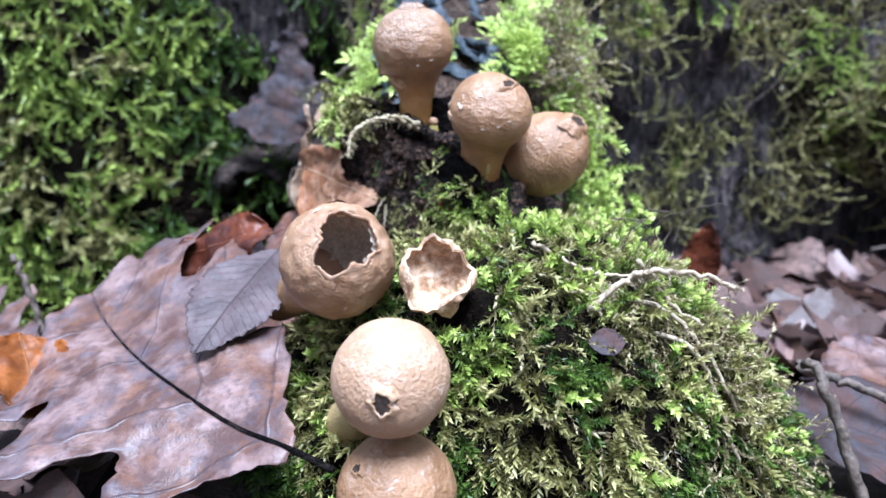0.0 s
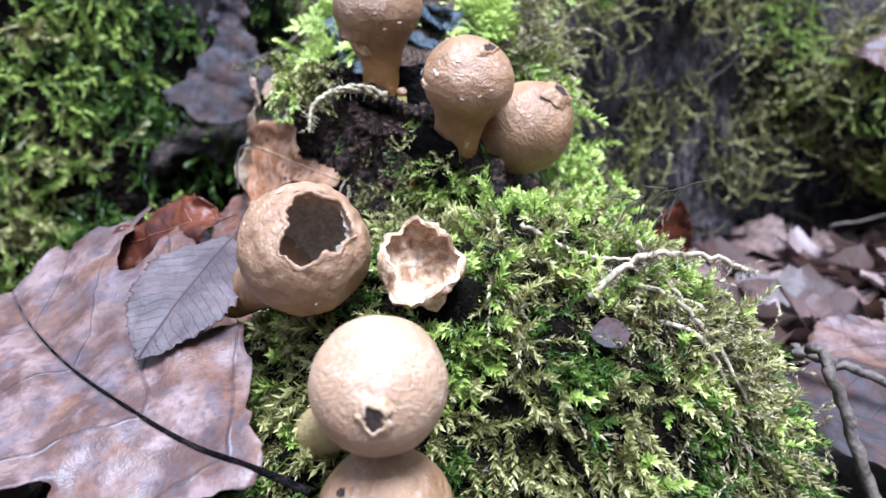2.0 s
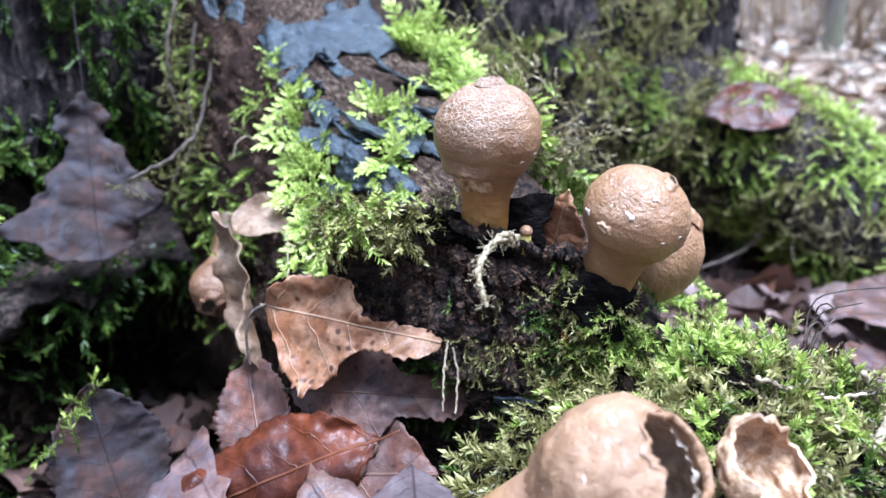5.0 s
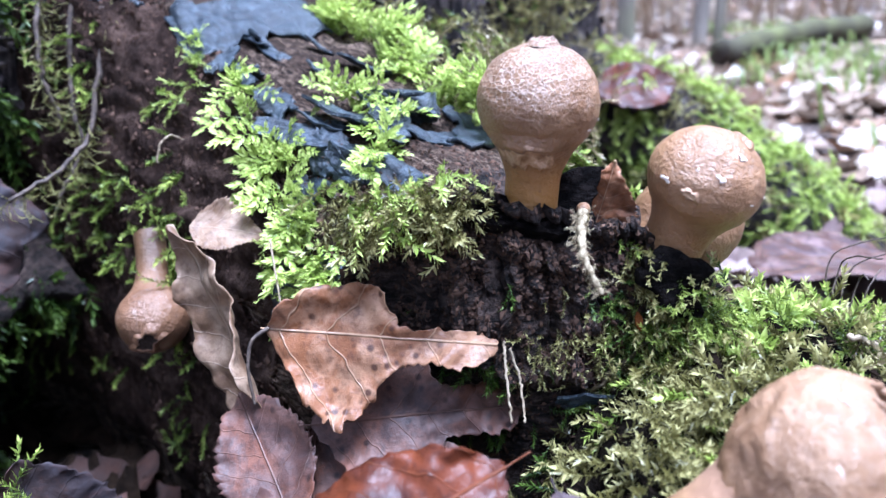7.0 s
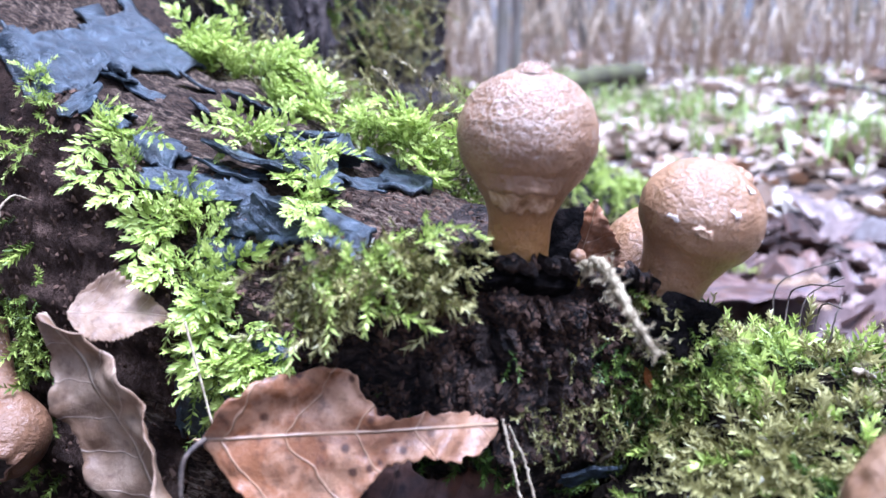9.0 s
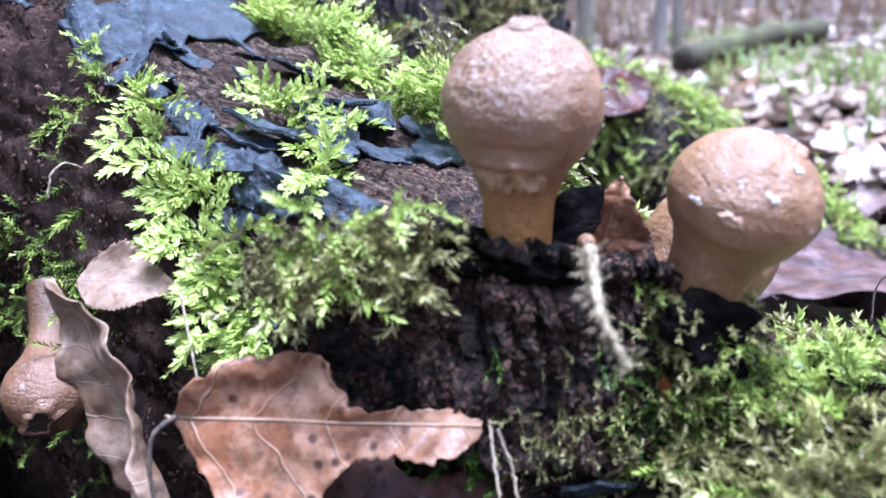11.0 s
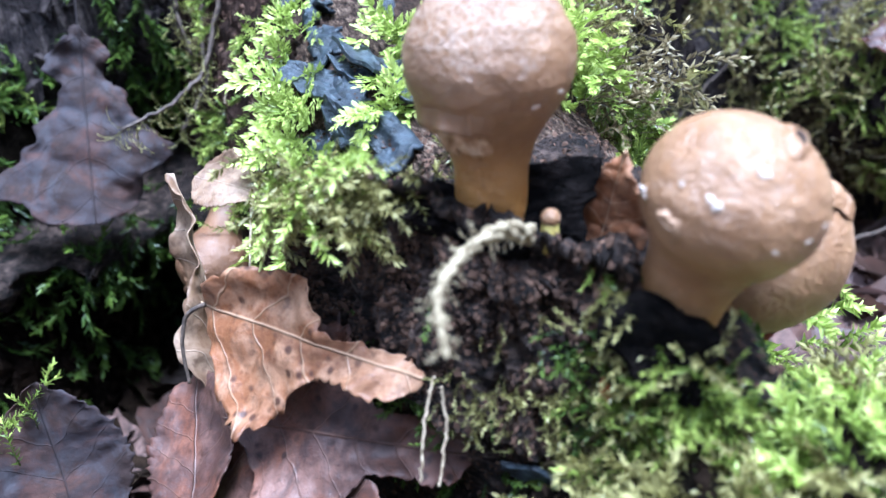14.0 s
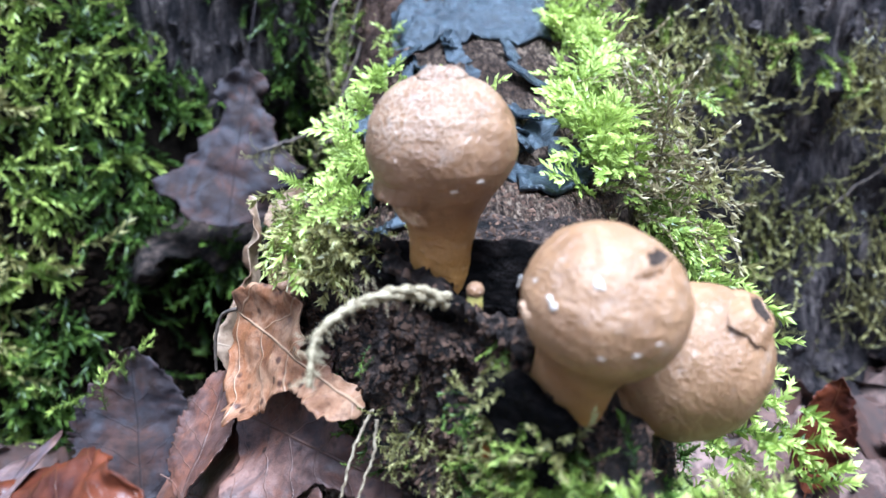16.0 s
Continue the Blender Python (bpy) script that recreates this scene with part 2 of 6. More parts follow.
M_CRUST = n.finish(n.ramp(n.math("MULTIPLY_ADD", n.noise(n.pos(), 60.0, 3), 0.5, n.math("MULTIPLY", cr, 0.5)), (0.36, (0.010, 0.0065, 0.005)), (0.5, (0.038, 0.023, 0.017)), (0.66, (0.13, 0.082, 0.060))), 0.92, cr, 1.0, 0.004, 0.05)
# Black bark; blue in its paler tones imitates sky reflected off it.
n = Nodes("blue_black_bark")
fl = n.math("MULTIPLY_ADD", n.noise(n.pos(), 620.0, 5, 0.7), 0.4, n.math("MULTIPLY", n.noise(n.stretch(n.pos(), (60, 22, 60)), 5.0, 7, 0.7, 0.8), 0.65))
M_FLAKE = n.finish(n.ramp(fl, (0.40, (0.004, 0.005, 0.007)), (0.52, (0.014, 0.020, 0.027)), (0.60, (0.038, 0.050, 0.062)), (0.72, (0.105, 0.127, 0.147))), 0.40, n.math("MULTIPLY_ADD", n.noise(n.pos(), 500.0, 4), 0.5, fl), 0.8, 0.002, 0.55)
n = Nodes("twig_bark")
tw = n.noise(n.stretch(n.pos(), (1, 1, 1)), 500.0, 5)
M_TWIG = n.finish(n.ramp(tw, (0.3, (0.03, 0.022, 0.018)), (0.7, (0.12, 0.085, 0.06))), 0.7, tw, 0.6, 0.001)
n = Nodes("pale_rootlet")
tw = n.noise(n.pos(), 700.0, 4)
M_ROOTLET = n.finish(n.ramp(tw, (0.3, (0.18, 0.125, 0.07)), (0.7, (0.43, 0.345, 0.23))), 0.7)
M_OAK = leaf_material("leaf_oak_mauve", (0.068, 0.033, 0.024), (0.205, 0.132, 0.116), (0.040, 0.024, 0.026), (0.032, 0.024, 0.028), 4.2, 0.42, 0.12, stain=((0.155, 0.072, 0.038), (0.075, 0.062, 0.072)))
M_ELM = leaf_material("leaf_grey_brown", (0.052, 0.033, 0.032), (0.10, 0.068, 0.065), (0.04, 0.026, 0.026), (0.035, 0.023, 0.022), 15.0, 0.55, 0.15)
M_RUST = leaf_material("leaf_rust", (0.050, 0.013, 0.007), (0.135, 0.034, 0.012), (0.03, 0.010, 0.008), (0.17, 0.06, 0.025), 6.0, 0.38, 0.25)
M_ORANGE = leaf_material("leaf_orange", (0.17, 0.050, 0.012), (0.36, 0.115, 0.020), (0.10, 0.035, 0.014), (0.40, 0.20, 0.07), 9.0, 0.4, 0.4)
M_BIRCH = leaf_material("leaf_tan_spotted", (0.25, 0.100, 0.040), (0.48, 0.27, 0.15), (0.055, 0.022, 0.014), (0.52, 0.35, 0.21), 4.6, 0.38, 0.25, stain=((0.13, 0.048, 0.022), (0.46, 0.27, 0.16)), dots=True)
M_PALE = leaf_material("leaf_pale_papery", (0.19, 0.110, 0.060), (0.37, 0.255, 0.165), (0.10, 0.05, 0.035), (0.5, 0.38, 0.27), 8.0, 0.5, 0.3)
M_DARKLEAF = leaf_material("leaf_dark_wet", (0.065, 0.030, 0.022), (0.17, 0.090, 0.066), (0.020, 0.010, 0.008), (0.14, 0.080, 0.058), 6.0, 0.5, 0.1, stain=((0.15, 0.050, 0.022), (0.040, 0.027, 0.026)), dots=True)
M_SLATE = leaf_material("leaf_slate", (0.022, 0.012, 0.0095), (0.034, 0.026, 0.029), (0.030, 0.015, 0.012), (0.024, 0.017, 0.017), 5.0, 0.8, 0.08, stain=((0.075, 0.031, 0.020), (0.048, 0.044, 0.050)))
n = Nodes("litter_mix")
isl = n.island()
lit = n.noise(n.pos(), 60.0, 4)
M_LITTER = n.finish(n.mix(n.ramp(lit, (0.4, 0.0), (0.75, 0.45)), n.ramp(isl, (0.05, (0.12, 0.062, 0.032)), (0.3, (0.27, 0.190, 0.128)), (0.55, (0.35, 0.27, 0.195)), (0.75, (0.24, 0.12, 0.055)), (0.95, (0.48, 0.41, 0.325))), (0.12, 0.084, 0.060)), 0.42, lit, 0.3, 0.002, 0.5, 0.15)
# Darker litter colour, standing in for the lower light near the stump.
n = Nodes("litter_near")
lit = n.noise(n.pos(), 110.0, 5, 0.65)
M_LITTER_NEAR = n.finish(n.mix(n.ramp(lit, (0.4, 0.0), (0.7, 0.7)), n.ramp(n.island(), (0.05, (0.055, 0.028, 0.018)), (0.3, (0.13, 0.076, 0.064)), (0.55, (0.21, 0.14, 0.125)), (0.75, (0.14, 0.058, 0.026)), (0.95, (0.30, 0.225, 0.20))), (0.07, 0.045, 0.038)), 0.5, lit, 0.5, 0.002, 0.4, 0.12)
n = Nodes("grass_green")
M_GRASS = n.finish(n.ramp(n.island(), (0.0, (0.15, 0.20, 0.045)), (1.0, (0.36, 0.42, 0.13))), 0.5, through=0.3)
n = Nodes("grass_straw")
M_STRAW = n.finish(n.ramp(n.island(), (0.0, (0.38, 0.27, 0.16)), (1.0, (0.68, 0.56, 0.41))), 0.7, through=0.2)
n = Nodes("bleached_moss")
bl = n.noise(n.pos(), 700.0, 4, 0.6)
M_BLEACHED = n.finish(n.ramp(bl, (0.35, (0.17, 0.125, 0.065)), (0.65, (0.44, 0.36, 0.22))), 0.75, bl, 0.5, 0.0006, through=0.15)
n = Nodes("tree_bark")
tb = n.noise(n.stretch(n.pos(), (6, 6, 1.2)), 5.0, 6, 0.6)
M_TREE = n.finish(n.mix(n.ramp(n.noise(n.pos(), 2.2, 3), (0.45, 0.0), (0.65, 0.7)), n.ramp(tb, (0.3, (0.15, 0.125, 0.10)), (0.7, (0.34, 0.30, 0.25))), (0.16, 0.17, 0.07)), 0.85, tb, 0.6, 0.02)
n = Nodes("forest_soil")
so = n.math("MULTIPLY_ADD", n.noise(n.pos(), 14.0, 6, 0.65), 0.5, n.math("MULTIPLY", n.noise(n.pos(), 170.0, 5, 0.7), 0.5))
M_SOIL = n.finish(n.ramp(so, (0.35, (0.030, 0.021, 0.016)), (0.55, (0.10, 0.070, 0.055)), (0.75, (0.23, 0.165, 0.13))), 0.8, so, 0.8, 0.02)


# ---- mesh helpers ----
def mesh_of(name, verts, faces, material, uv=None, smooth=True):
    """A mesh from an array of places and an array of faces (all with the same number of corners)."""
    verts, faces = np.asarray(verts, np.float32), np.asarray(faces, np.int32)
    me = bpy.data.meshes.new(name)
    k = faces.shape[1]
    me.vertices.add(len(verts))
    me.vertices.foreach_set("co", verts.ravel())
    me.loops.add(faces.size)
    me.loops.foreach_set("vertex_index", faces.ravel())
    me.polygons.add(len(faces))
    me.polygons.foreach_set("loop_start", np.arange(0, faces.size, k, dtype=np.int32))
    if uv is not None:
        layer = me.uv_layers.new(name="UVMap")
        layer.data.foreach_set("uv", np.asarray(uv, np.float32)[faces.ravel()].ravel())
    me.polygons.foreach_set("use_smooth", np.full(len(faces), smooth))
    me.update(calc_edges=True)
    me.materials.append(material)
    return me


def part(name, me, parent=None, label="", place=None):
    """Links a mesh as one object under a thing or a part."""
    ob = new(name, me)
    if place is not None:
        ob.matrix_basis = place
    if parent is not None:
        ob.parent = parent
    if label:
        ob["label"] = label
    return ob


def thing(name, label, category, place=None, group="", kind=""):
    ob = new(name)
    ob.empty_display_size = 0.01
    if place is not None:
        ob.matrix_basis = place
    return tagged(ob, label, category, group, kind)


def fine(profile, per=4):
    """A profile of (a, b) pairs with steps put in between."""
    p = np.array(profile)
    return smooth_line(np.c_[p, 0 * p[:, 0]], per * (len(p) - 1) + 1)[:, :2]


def grid_faces(rows, cols, wrap=False):
    """Quads of a grid of rows x cols places; wrap closes the columns to a ring."""
    r, c = np.meshgrid(np.arange(rows - 1), np.arange(cols if wrap else cols - 1), indexing="ij")
    d = (c + 1) % cols
    return np.stack([r * cols + c, r * cols + d, (r + 1) * cols + d, (r + 1) * cols + c], -1).reshape(-1, 4)


def rough_many(places, scale, octaves=3, seed=0.0):
    return np.array([noise.fractal(Vector((p[0] * scale + seed, p[1] * scale, p[2] * scale)), 0.9, 2.0, octaves) for p in places])


def unit(v):
    v = np.asarray(v, float)
    return v / (np.linalg.norm(v, axis=-1, keepdims=True) + 1e-12)


def frame_of(origin, along, side):
    """A pose whose x runs along, y towards side, z out of both."""
    x = Vector(along).normalized()
    z = x.cross(Vector(side)).normalized()
    y = z.cross(x)
    m = Matrix((x, y, z)).transposed().to_4x4()
    m.translation = Vector(origin)
    return m


def upright(origin, axis):
    """A pose whose z runs along axis."""
    m = Vector(axis).to_track_quat("Z", "Y").to_matrix().to_4x4()
    m.translation = Vector(origin)
    return m


def tube(points, radii, sides=7):
    """Places and quads of a tube with ends drawn to a point."""
    p = np.asarray(points, float)
    r = np.asarray(radii, float) * np.ones(len(p))
    t = unit(np.gradient(p, axis=0))
    ref = np.array([0.31, 0.77, 0.55])
    a = unit(np.cross(t, ref))
    b = np.cross(t, a)
    ang = np.linspace(0, 2 * np.pi, sides, endpoint=False)
    ring = p[:, None] + r[:, None, None] * (np.cos(ang)[None, :, None] * a[:, None] + np.sin(ang)[None, :, None] * b[:, None])
    v = np.concatenate([np.repeat(p[:1], sides, 0)[None], ring, np.repeat(p[-1:], sides, 0)[None]])
    return v.reshape(-1, 3), grid_faces(len(p) + 2, sides, True)


def smooth_line(points, count):
    """A soft curve through a few places."""
    p = np.asarray(points, float)
    s = np.linspace(0, len(p) - 1, count)
    i = np.clip(s.astype(int), 0, len(p) - 2)
    f = (s - i)[:, None]
    p0, p1, p2, p3 = p[np.maximum(i - 1, 0)], p[i], p[i + 1], p[np.minimum(i + 2, len(p) - 1)]
    return 0.5 * (2 * p1 + (p2 - p0) * f + (2 * p0 - 5 * p1 + 4 * p2 - p3) * f**2 + (3 * p1 - p0 - 3 * p2 + p3) * f**3)


def joined(pieces):
    """Several (places, faces) as one."""
    v, f, n = [], [], 0
    for a, b in pieces:
        v.append(a)
        f.append(np.asarray(b) + n)
        n += len(a)
    return np.concatenate(v), np.concatenate(f)


# ---- lie of the land ----
def soft_noise(x, y, scale, seed=0.0):
    return (np.sin(x * scale * 1.0 + 1.3 + seed) * np.cos(y * scale * 1.17 - 0.4 + seed) + 0.5 * np.sin(x * scale * 2.3 - y * scale * 1.9 + seed) + 0.3 * np.cos(x * scale * 4.1 + y * scale * 3.7 + seed)) / 1.8


def ground_height(x, y):
    near = np.exp(-((x - 0.05) ** 2 + (y - 0.22) ** 2) / 0.03)
    left = np.exp(-((x + 0.17) ** 2 / 0.02 + (y - 0.21) ** 2 / 0.012))
    far = np.clip((np.hypot(x, y) - 1.5) / 6.0, 0, 1)
    return 0.052 + 0.045 * near + 0.062 * left + 0.008 * soft_noise(x, y, 9.0) + 0.03 * soft_noise(x, y, 1.3, 2.0) * far


def mound_height(x, y):
    dx, dy = np.abs((x - 0.022) / 0.108), np.abs((y - 0.247) / 0.078)
    rho = np.clip(1 - dx**2.5 - dy**2.5, 0, 1)
    return 0.06 + 0.118 * rho**0.75 + (0.007 * soft_noise(x, y, 75.0) + 0.007 * soft_noise(x, y, 210.0, 1.0)) * np.clip(rho * 4, 0, 1)


def bank_height(x, y):
    dx, dy = np.abs((x + 0.34) / 0.26), np.abs((y - 0.70) / 0.23)
    rho = np.clip(1 - dx**3 - dy**3, 0, 1)
    return 0.03 + 0.36 * rho**0.55 + 0.012 * soft_noise(x, y, 40.0) * (rho > 0)


RIDGE = np.array([  # y, centre x, half width left, half width right, top, foot
    (0.266, 0.024, 0.003, 0.008, 0.185, 0.12), (0.272, 0.022, 0.007, 0.016, 0.192, 0.11), (0.283, 0.018, 0.014, 0.024, 0.199, 0.10), (0.296, 0.015, 0.023, 0.032, 0.205, 0.09),
    (0.308, 0.013, 0.031, 0.038, 0.209, 0.08), (0.322, 0.012, 0.039, 0.044, 0.213, 0.07), (0.345, 0.012, 0.046, 0.050, 0.218, 0.06), (0.376, 0.014, 0.056, 0.054, 0.227, 0.05),
    (0.410, 0.018, 0.062, 0.060, 0.238, 0.05), (0.450, 0.020, 0.065, 0.066, 0.253, 0.05), (0.500, 0.022, 0.068, 0.075, 0.285, 0.05),
    (0.560, 0.022, 0.074, 0.09, 0.335, 0.05), (0.640, 0.022, 0.09, 0.12, 0.42, 0.05)])


def ridge_surface(rows=150, cols=130, y0=RIDGE[0, 0], y1=RIDGE[-1, 0]):
    """The root buttress: arched sections with steep flanks, set along y, fibrous and worn, crumbling at its nose."""
    s = np.linspace(y0, y1, rows)
    xc, wl, wr, top, foot = [np.interp(s, RIDGE[:, 0], RIDGE[:, k]) for k in range(1, 6)]
    a = np.linspace(np.pi, 0, cols)
    ca, sa = np.sign(np.cos(a)) * np.abs(np.cos(a)) ** 0.55, np.abs(np.sin(a)) ** 0.55
    w = np.where(ca[None] < 0, wl[:, None], wr[:, None])
    x = xc[:, None] + w * ca[None]
    z = foot[:, None] + (top - foot)[:, None] * sa[None]
    y = np.repeat(s[:, None], cols, 1)
    v = np.stack([x, y, z], -1).reshape(-1, 3)
    out = unit(np.stack([ca[None] * np.ones_like(x), 0 * x, sa[None] * np.ones_like(x)], -1).reshape(-1, 3))
    fibres = rough_many(v * np.array([9.0, 1.4, 9.0]), 14.0, 3)
    lumps = rough_many(v, 38.0, 3, 5.0)
    crumbs = rough_many(v, 130.0, 3, 9.0) * np.clip((0.36 - v[:, 1]) / 0.03, 0.25, 1)
    return v + out * (0.0035 * fibres + 0.004 * lumps + 0.003 * crumbs)[:, None], grid_faces(rows, cols), out


def stump_surface(rows=90, cols=260):
    """The broad old stump behind: a ring with flutes, flared at its foot, broken off above."""
    th = np.linspace(0, 2 * np.pi, cols, endpoint=False)
    zz = np.linspace(0.0, 0.62, rows)
    c, sn = np.cos(th), np.sin(th)
    base = (np.abs(c / 0.38) ** 4 + np.abs(sn / 0.33) ** 4) ** -0.25
    base = base + 0.03 * np.exp(-(((th - radians(318)) / 0.2) ** 2))
    flute = 0.016 * np.sin(th * 9 + 0.7) + 0.010 * np.sin(th * 17 + 2.0) + 0.005 * np.sin(th * 41)
    r = base[None] + flute[None] + 0.06 * np.exp(-zz / 0.06)[:, None] - 0.04 * zz[:, None]
    ragged = 0.06 * np.sin(th * 7) + 0.04 * np.sin(th * 19 + 1) + 0.02 * np.sin(th * 43)
    z = zz[:, None] * (1 + ragged[None] * (zz / 0.62)[:, None])
    turn_in = np.exp(-(((th - radians(248)) / 0.20) ** 2))  # a black hollow under the bark beside the spur
    r = r - 0.16 * turn_in[None] / (1 + np.exp((zz - 0.19) / 0.015))[:, None] - 0.035 * turn_in[None]
    v = np.stack([0.05 + r * c[None], 0.86 + r * sn[None], z], -1).reshape(-1, 3)
    out = np.stack([c, sn, 0 * c], -1)[None].repeat(rows, 0).reshape(-1, 3)
    d = rough_many(v * np.array([4.0, 4.0, 1.0]), 10.0, 3) * 0.007 + rough_many(v, 26.0, 3, 3.0) * 0.008
    v = v + out * d[:, None]
    f = grid_faces(rows, cols, True)
    top = len(v)
    v = np.concatenate([v, [[0.05, 0.86, 0.52]]])
    k = np.arange((rows - 1) * cols, rows * cols)
    cap = np.stack([k, np.roll(k, -1), np.full(cols, top), np.full(cols, top)], -1)
    return v, f, cap


def field(fn, x0, x1, y0, y1, step):
    nx, ny = int((x1 - x0) / step) + 1, int((y1 - y0) / step) + 1
    X, Y = np.meshgrid(np.linspace(x0, x1, nx), np.linspace(y0, y1, ny))
    return np.stack([X, Y, fn(X, Y)], -1).reshape(-1, 3), grid_faces(ny, nx)


# ---- ground, stump, mound, bank ----
xs = np.concatenate([-np.geomspace(60, 0.5, 40), np.linspace(-0.48, 0.9, 140), np.geomspace(0.92, 60, 60)])
ys = np.concatenate([-np.geomspace(60, 0.3, 34), np.linspace(-0.28, 1.0, 130), np.geomspace(1.02, 60, 60)])
GX, GY = np.meshgrid(xs, ys)
tagged(part("ground", mesh_of("ground", np.stack([GX, GY, ground_height(GX, GY)], -1).reshape(-1, 3), grid_faces(len(ys), len(xs)), M_SOIL)), "brown forest floor of soil and rotting leaves", "ground", kind="structure")

stump = thing("tree_stump", "old rotten tree stump with dark fluted bark and moss", "tree stump")
wall_v, wall_f, cap_f = stump_surface()
part("bark_wall", mesh_of("bark_wall", wall_v, wall_f, M_BARK_WALL), stump, "dark weathered bark with dry moss")
top_me = mesh_of("broken_top", wall_v, cap_f[:, :3], M_WOOD)
part("broken_top", top_me, stump, "ragged broken wood on top")
ridge_v, ridge_f, ridge_out = ridge_surface()
nose = ridge_v[ridge_f].mean(1)[:, 1] < 0.338
part("root_spur", mesh_of("root_spur", ridge_v, ridge_f[~nose], M_WOOD), stump, "rotten brown fibrous wood of a root spur")
part("spur_nose", mesh_of("spur_nose", ridge_v, ridge_f[nose], M_ROT), stump, "black crumbling rotten wood")
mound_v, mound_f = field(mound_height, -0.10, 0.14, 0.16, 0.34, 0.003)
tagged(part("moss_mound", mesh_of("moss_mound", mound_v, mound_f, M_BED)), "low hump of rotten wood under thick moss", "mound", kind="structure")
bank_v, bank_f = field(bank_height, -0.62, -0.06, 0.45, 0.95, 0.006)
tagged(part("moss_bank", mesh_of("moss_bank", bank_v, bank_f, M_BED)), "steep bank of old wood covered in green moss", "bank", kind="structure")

# ---- puffballs ----
def puff_profile(R, neck, length, flare, rows, squash, taper):
    """Radii and heights of a pear shape: round head at the origin, stalk down to -length."""
    a = np.linspace(0, np.pi * 0.70, rows)
    pr, pz = R * np.sin(a), R * squash * np.cos(a)
    low = np.linspace(0, 1, 30)[1:]
    r0, z0 = pr[-1], pz[-1]
    fall = max(min(taper * R, (length + z0) * 0.8), 0.2 * R)
    zs = z0 - (length + z0) * low
    q = np.clip((z0 - zs) / fall, 0, 1)
    slope = 0.72 * fall / squash  # the neck leaves the head without a kink
    rs = r0 * (2 * q**3 - 3 * q**2 + 1) - slope * (q**3 - 2 * q**2 + q) + neck * (3 * q**2 - 2 * q**3) + (flare - neck) * low**4
    return np.r_[pr, rs], np.r_[pz, zs]


def puffball_mesh(R, neck, length, flare, material, seed, wrinkle=0.035, rows=64, cols=72, squash=0.95, taper=1.25):
    """A pear-shaped skin by turning: round head at the origin, stalk down local z."""
    pr, pz = puff_profile(R, neck, length, flare, rows, squash, taper)
    th = np.linspace(0, 2 * np.pi, cols, endpoint=False)
    v = np.stack([pr[:, None] * np.cos(th), pr[:, None] * np.sin(th), np.repeat(pz[:, None], cols, 1)], -1).reshape(-1, 3)
    big = rough_many(v, 55.0, 2, seed)
    fine = rough_many(v * np.array([1, 1, 1.35]), 200.0, 3, seed + 3)
    out = unit(v * np.array([1, 1, 0.7]))
    v = v + out * (R * (0.03 * big + 0.5 * wrinkle * fine))[:, None]
    return mesh_of("skin", v, grid_faces(len(pr), cols, True), material)


# Near-black disc colour that paints the shade inside a spore hole.
n = Nodes("pit_shade")
M_PIT = n.finish(n.ramp(n.noise(n.obj(), 900.0), (0.3, (0.012, 0.008, 0.006)), (0.7, (0.06, 0.042, 0.032))), 0.95, spec=0.05)


def crater_mesh(R, material, seed, count=30, pit=False):
    """A torn pore: a ragged ring of lifted skin on local z, or the flat disc that fills it."""
    th = np.linspace(0, 2 * np.pi, count, endpoint=False)
    rag = 1 + 0.25 * np.sin(th * 2 + seed) + 0.14 * np.sin(th * 5 + seed * 2) + 0.10 * np.sin(th * 9 + seed * 3)
    prof = [(0.86, 0.02), (0.6, 0.0), (0.3, 0.0), (0.01, 0.0)] if pit else [(1.7, -0.55), (1.4, -0.16), (1.12, 0.03), (0.95, 0.07), (0.84, 0.0), (0.80, -0.15)]
    v = [np.stack([R * k * rag * np.cos(th), R * 0.75 * k * rag * np.sin(th), R * h * (0.3 + 0.7 * rag) + 0 * th], -1) for k, h in prof]
    return mesh_of("pore", np.concatenate(v), grid_faces(len(prof), count, True), material)


def flap_mesh(size, material, seed):
    """A small curled scale of loose skin."""
    th = np.linspace(0, 2 * np.pi, 12, endpoint=False)
    rag = 1 + 0.35 * np.sin(th * 2 + seed) + 0.30 * np.sin(th * 3 + 2 * seed) + 0.22 * np.sin(th * 5 + seed)
    rings = []
    for k, h in ((0.0, 0.04), (0.55, 0.07), (1.0, 0.02), (1.04, -0.06), (0.5, -0.02), (0.0, -0.04)):
        rings.append(np.stack([size * k * rag * np.cos(th), 0.6 * size * k * rag * np.sin(th), size * (h + 0.35 * k * k * np.cos(th) ** 2 * 0.5) + 0 * th], -1))
    return mesh_of("fleck", np.concatenate(rings), grid_faces(6, 12, True), material)


def on_head(R, direction, lift=0.98, squash=1.0):
    d = Vector(direction).normalized()
    R = R / math.sqrt(d.x**2 + d.y**2 + (d.z / squash) ** 2)
    m = d.to_track_quat("Z", "Y").to_matrix().to_4x4()
    m.translation = d * R * lift
    return m


